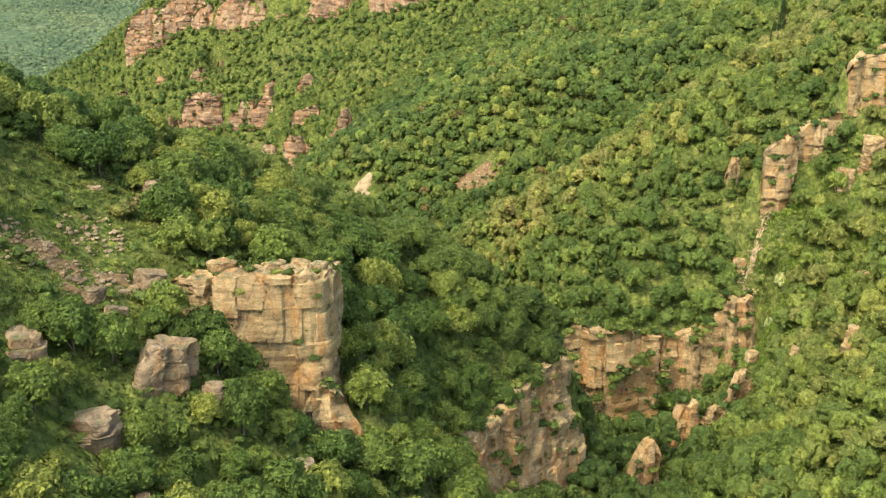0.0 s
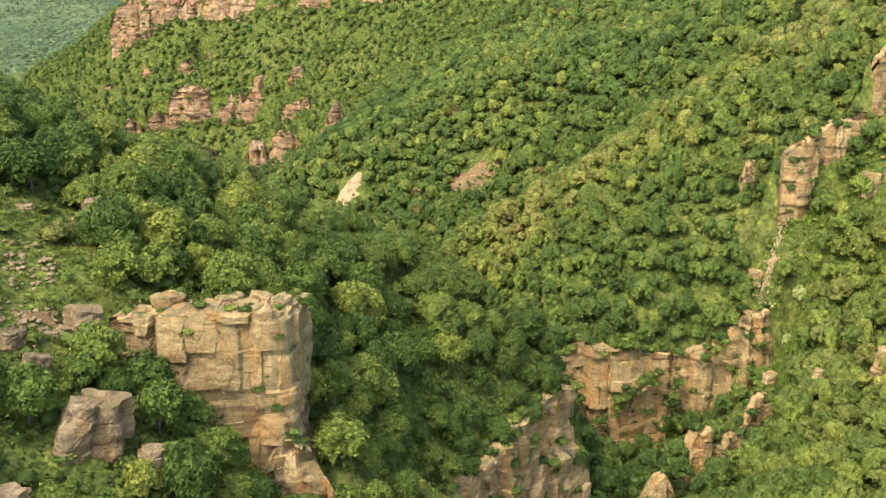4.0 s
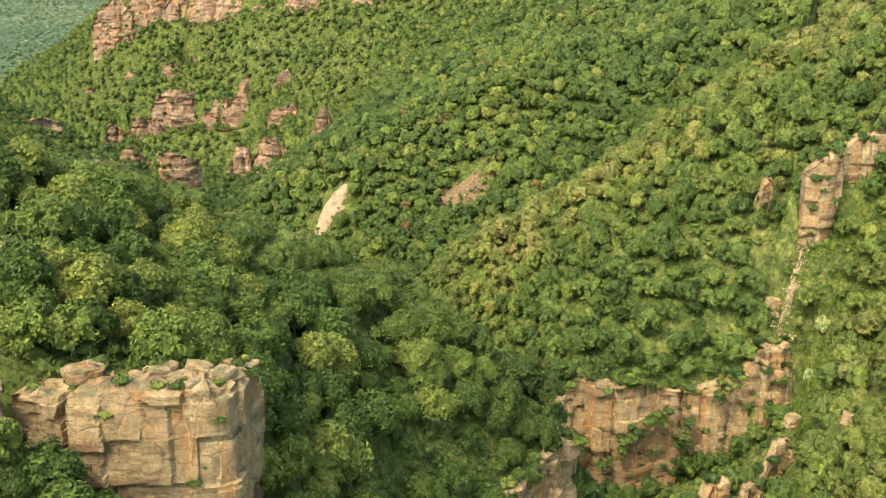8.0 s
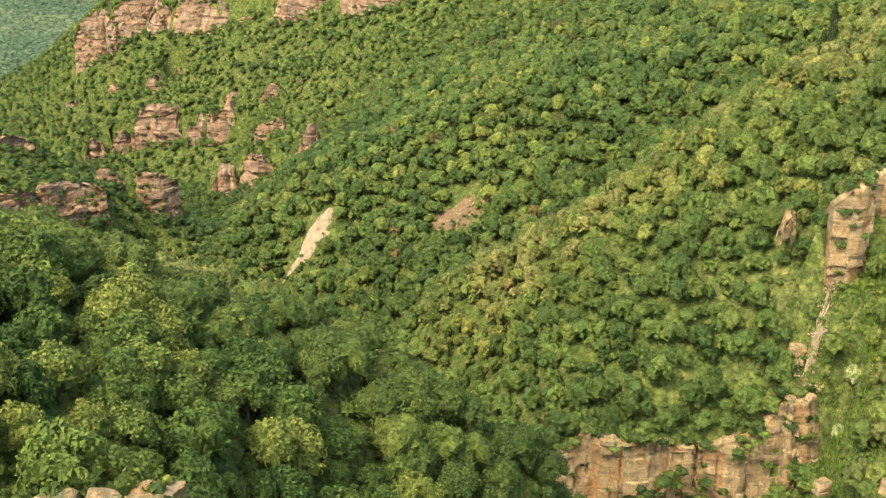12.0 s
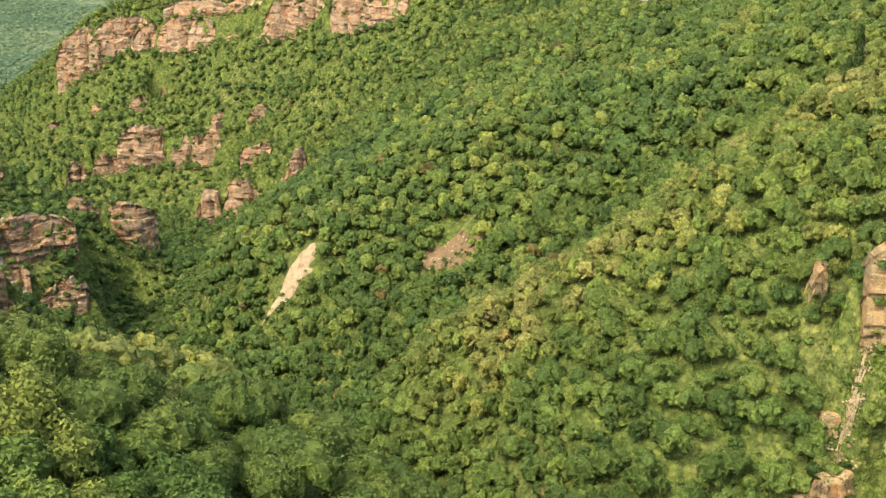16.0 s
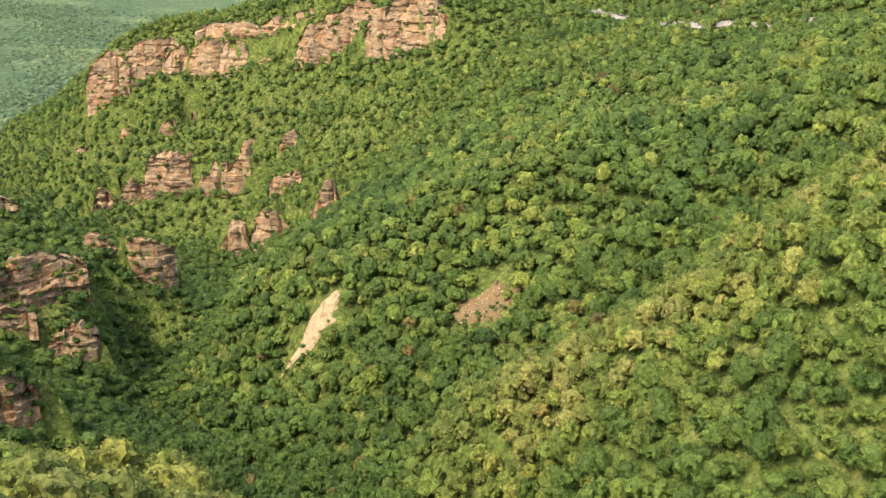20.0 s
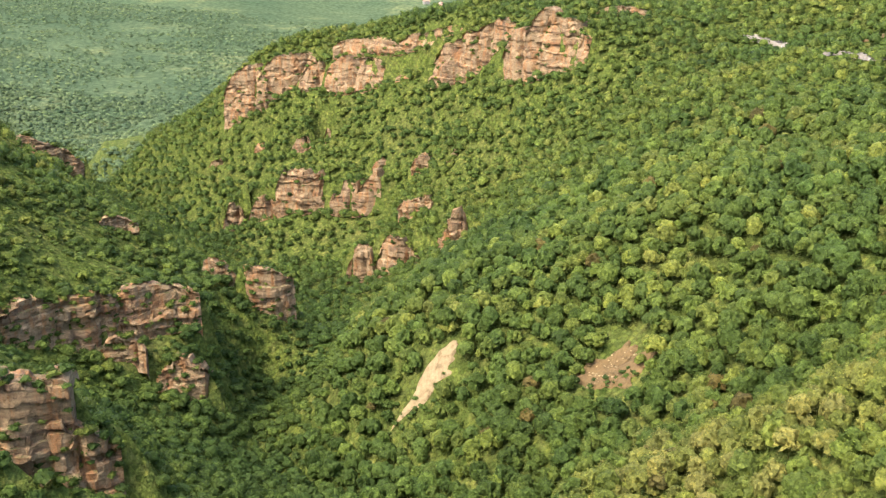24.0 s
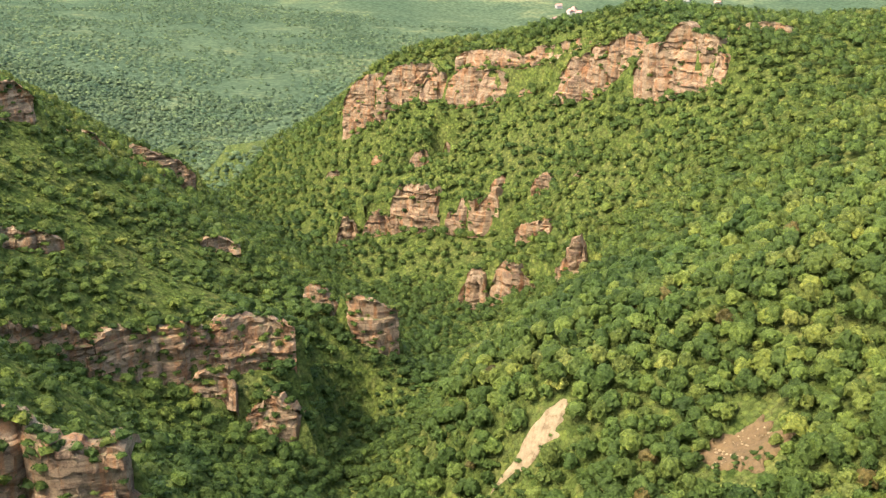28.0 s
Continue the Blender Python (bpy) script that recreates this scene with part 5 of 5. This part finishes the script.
scatter("undergrowth", "low green scrub on the tableland slopes", "bushes", SHRUB, rows_for(p, 0.9, 2.2, 0.0, 0.6), LEAF, 29)
p = hexes(-260, -70, 330, 640, 3.2)
p = p[(p[:, 0] > -0.80 * (p[:, 1] - 160) - 5) & west(p) & (rng.uniform(0, 1, len(p)) < 0.5)]
scatter("undergrowth", "low bushes on the grassy slope", "bushes", SHRUB, rows_for(p, 0.5, 1.6, 0.0, 0.8), LEAF, 23)
p = hexes(-72, -38, 130, 176, 0.85)
scatter("grass", "rough green grass on the spur", "grass", TUFT, rows_for(p, 0.6, 1.3), GRASS, 24)
p = hexes(84, 114, 264, 302, 0.95)
scatter("grass", "bright green grass in the gully", "grass", TUFT, rows_for(p, 1.0, 2.0, 0.0, 1.0), GULLY_GRASS, 25)
for n, k in ((420, 0), (60, 1)):
    p = np.c_[rng.uniform(-60, 130, n), rng.uniform(300, 560, n)]
    p = p[clear(p, 0.5) & (p[:, 0] < 0.34 * p[:, 1])]
    if k:
        scatter("dry_shrubs", "dry brown shrubs among the green forest", "bushes", MID_FAR, rows_for(p, 0.4, 0.9), DRY, 26)


p = np.concatenate([np.c_[rng.normal(-40, 5.5, 40), rng.normal(450.5, 2.5, 40)], np.c_[rng.normal(12.7, 7, 40), rng.normal(431, 3, 40)]])
scatter("undergrowth", "low bushes on the edges of the soil scars", "bushes", SHRUB, rows_for(p, 0.4, 1.3, 0.0, 0.6) + [0, 0, 0.6, 0, 0], LEAF, 30)

# ---------------------------------------------------------------- single plants
def plant(name, label, category, x, y, material, radius, tall, n, size, lobes, seed):
    r = np.random.default_rng(seed)
    v, f = crown(r, 2, n, size, radius, tall, lobes)
    root = new(name)
    root.location = (x, y, float(height([x], [y])[0]) - 0.3)
    tagged(root, label, category)
    child("crown", mesh_from("crown", v, f, material, np.repeat(r.uniform(0, 1, len(f) // 4 + 1), 4)[:len(f)]), root)
    child("trunk", trunks[seed % 8], root, Matrix.Diagonal((1, 1, min(1.0, tall / 5), 1)))
    return root


plant("flowering_shrub", "cream-white flowering shrub among green trees", "shrub", 2, 173, PALE, 1.7, 3.2, 260, 0.45, 6, 1)
plant("flowering_shrub", "cream-white flowering shrub beside the gully", "shrub", 94, 288, PALE, 1.7, 5.5, 420, 0.4, 9, 2)
plant("flowering_shrub", "cream-white flowering shrub beside the gully", "shrub", 91, 284, PALE, 1.4, 5.2, 380, 0.4, 9, 3)
plant("broom_bush", "yellow-green broom bush on the open slope", "shrub", -50, 165, GRASS, 2.2, 2.8, 300, 0.45, 6, 4)


def cypress(x, y, tall, radius, seed):
    """A narrow column of dense dark sprays round a straight trunk."""
    r = np.random.default_rng(seed)
    n = 900
    t, a = r.uniform(0.04, 1, n), r.uniform(0, 2 * np.pi, n)
    rad = radius * np.minimum(1, 6 * t) * np.sqrt(np.clip(1.04 - t, 0, 1)) * r.uniform(0.75, 1.1, n)
    p = np.c_[np.cos(a) * rad, np.sin(a) * rad, t * tall]
    side = np.c_[-np.sin(a), np.cos(a), a * 0] * 0.24 + r.normal(0, 0.05, (n, 3))
    up = np.c_[np.cos(a) * 0.12, np.sin(a) * 0.12, np.full(n, 0.75)]
    root = new("cypress")
    root.location = (x, y, float(height([x], [y])[0]) - 0.3)
    tagged(root, "tall narrow dark green cypress above the broadleaf wood", "tree")
    child("crown", mesh_from("crown", np.stack([p - side, p + side, p + up], 1).reshape(-1, 3), np.arange(3 * n).reshape(n, 3), LEAF, np.zeros(n)), root)
    child("trunk", trunks[seed % 8], root, Matrix.Diagonal((1, 1, tall / 4, 1)))


cypress(118, 391, 16, 1.6, 1)
cypress(115.3, 390, 10.5, 1.4, 2)


# ---------------------------------------------------------------- the road and far houses
def road_strip(line, width):
    q = resample(line, 4)[:, :2]
    d = np.gradient(q, axis=0)
    n = np.c_[-d[:, 1], d[:, 0]] / np.linalg.norm(d, axis=1)[:, None]
    rows = [np.c_[q + n * o, height(*(q.T)) + dz] for o, dz in ((-width / 2 - 0.6, -0.8), (-width / 2, 0.9), (width / 2, 0.9), (width / 2 + 0.6, -0.8))]
    v = np.stack(rows, 1).reshape(-1, 3)
    i = np.arange(len(v)).reshape(-1, 4)
    f = np.stack([i[:-1, :-1], i[:-1, 1:], i[1:, 1:], i[1:, :-1]], -1).reshape(-1, 4)
    return mesh_from("road", v, f, ASPHALT), q, n


me, q, n = road_strip(LAND["road_bench"], 6)
tagged(new("road", me), "pale worn asphalt mountain road", "road", kind="structure")
block = mesh_from("barrier", *[np.array(a) for a in (
    [(-2.6, -0.18, -0.6), (2.6, -0.18, -0.6), (2.6, 0.18, -0.6), (-2.6, 0.18, -0.6), (-2.6, -0.12, 0.4), (2.6, -0.12, 0.4), (2.6, 0.12, 0.4), (-2.6, 0.12, 0.4)],
    [(3, 2, 1, 0), (4, 5, 6, 7), (0, 1, 5, 4), (1, 2, 6, 5), (2, 3, 7, 6), (3, 0, 4, 7)])], CONCRETE)
for i in (8, 10, 11, 12, 17, 18, 22, 23, 24):
    if i < len(q):
        x, y = q[i] + n[i] * 2.7 * (1 if n[i][1] < 0 else -1)
        ob = new("road_barrier", block)
        ob.matrix_world = Matrix.Translation((x, y, float(height([x], [y])[0]) + 0.9)) @ Matrix.Rotation(math.atan2(-n[i][0], n[i][1]), 4, "Z")
        tagged(ob, "white concrete barrier along the road", "barrier", "barriers along the road")

ROOF, _nt, _b = shader("clay_roof", 0.8)
_nt.links.new(ramp(_nt, noise_tex(_nt, coords(_nt), 0.5), [(0.3, (0.32, 0.16, 0.11)), (0.7, (0.42, 0.24, 0.17))]), _b.inputs["Base Color"])
w_, d_, h_ = 7, 5, 6
wall_me = mesh_from("wall", [(x * w_, y * d_, z) for z in (-3, h_) for x, y in ((-1, -1), (1, -1), (1, 1), (-1, 1))],
                    [(0, 1, 5, 4), (1, 2, 6, 5), (2, 3, 7, 6), (3, 0, 4, 7), (4, 5, 6, 7)], CONCRETE)
roof_me = mesh_from("roof", [(-8, -6, h_), (8, -6, h_), (8, 6, h_), (-8, 6, h_), (-8, 0, h_ + 4), (8, 0, h_ + 4)], [(0, 1, 5, 4), (2, 3, 4, 5), (3, 0, 4, 4), (1, 2, 5, 5)][:2], ROOF)
for i in range(18):
    x, y = (-395 + rng.uniform(-70, 60), 2800 + rng.uniform(-90, 120)) if i < 9 else (-180 + rng.uniform(-70, 90), 2990 + rng.uniform(-80, 90))
    house = new("house")
    house.matrix_world = Matrix.Translation((x, y, float(height([x], [y])[0]))) @ Matrix.Rotation(rng.uniform(0, 3), 4, "Z")
    tagged(house, "small white house with a clay roof far down the valley", "house", "far village")
    child("wall", wall_me, house)
    child("roof", roof_me, house)
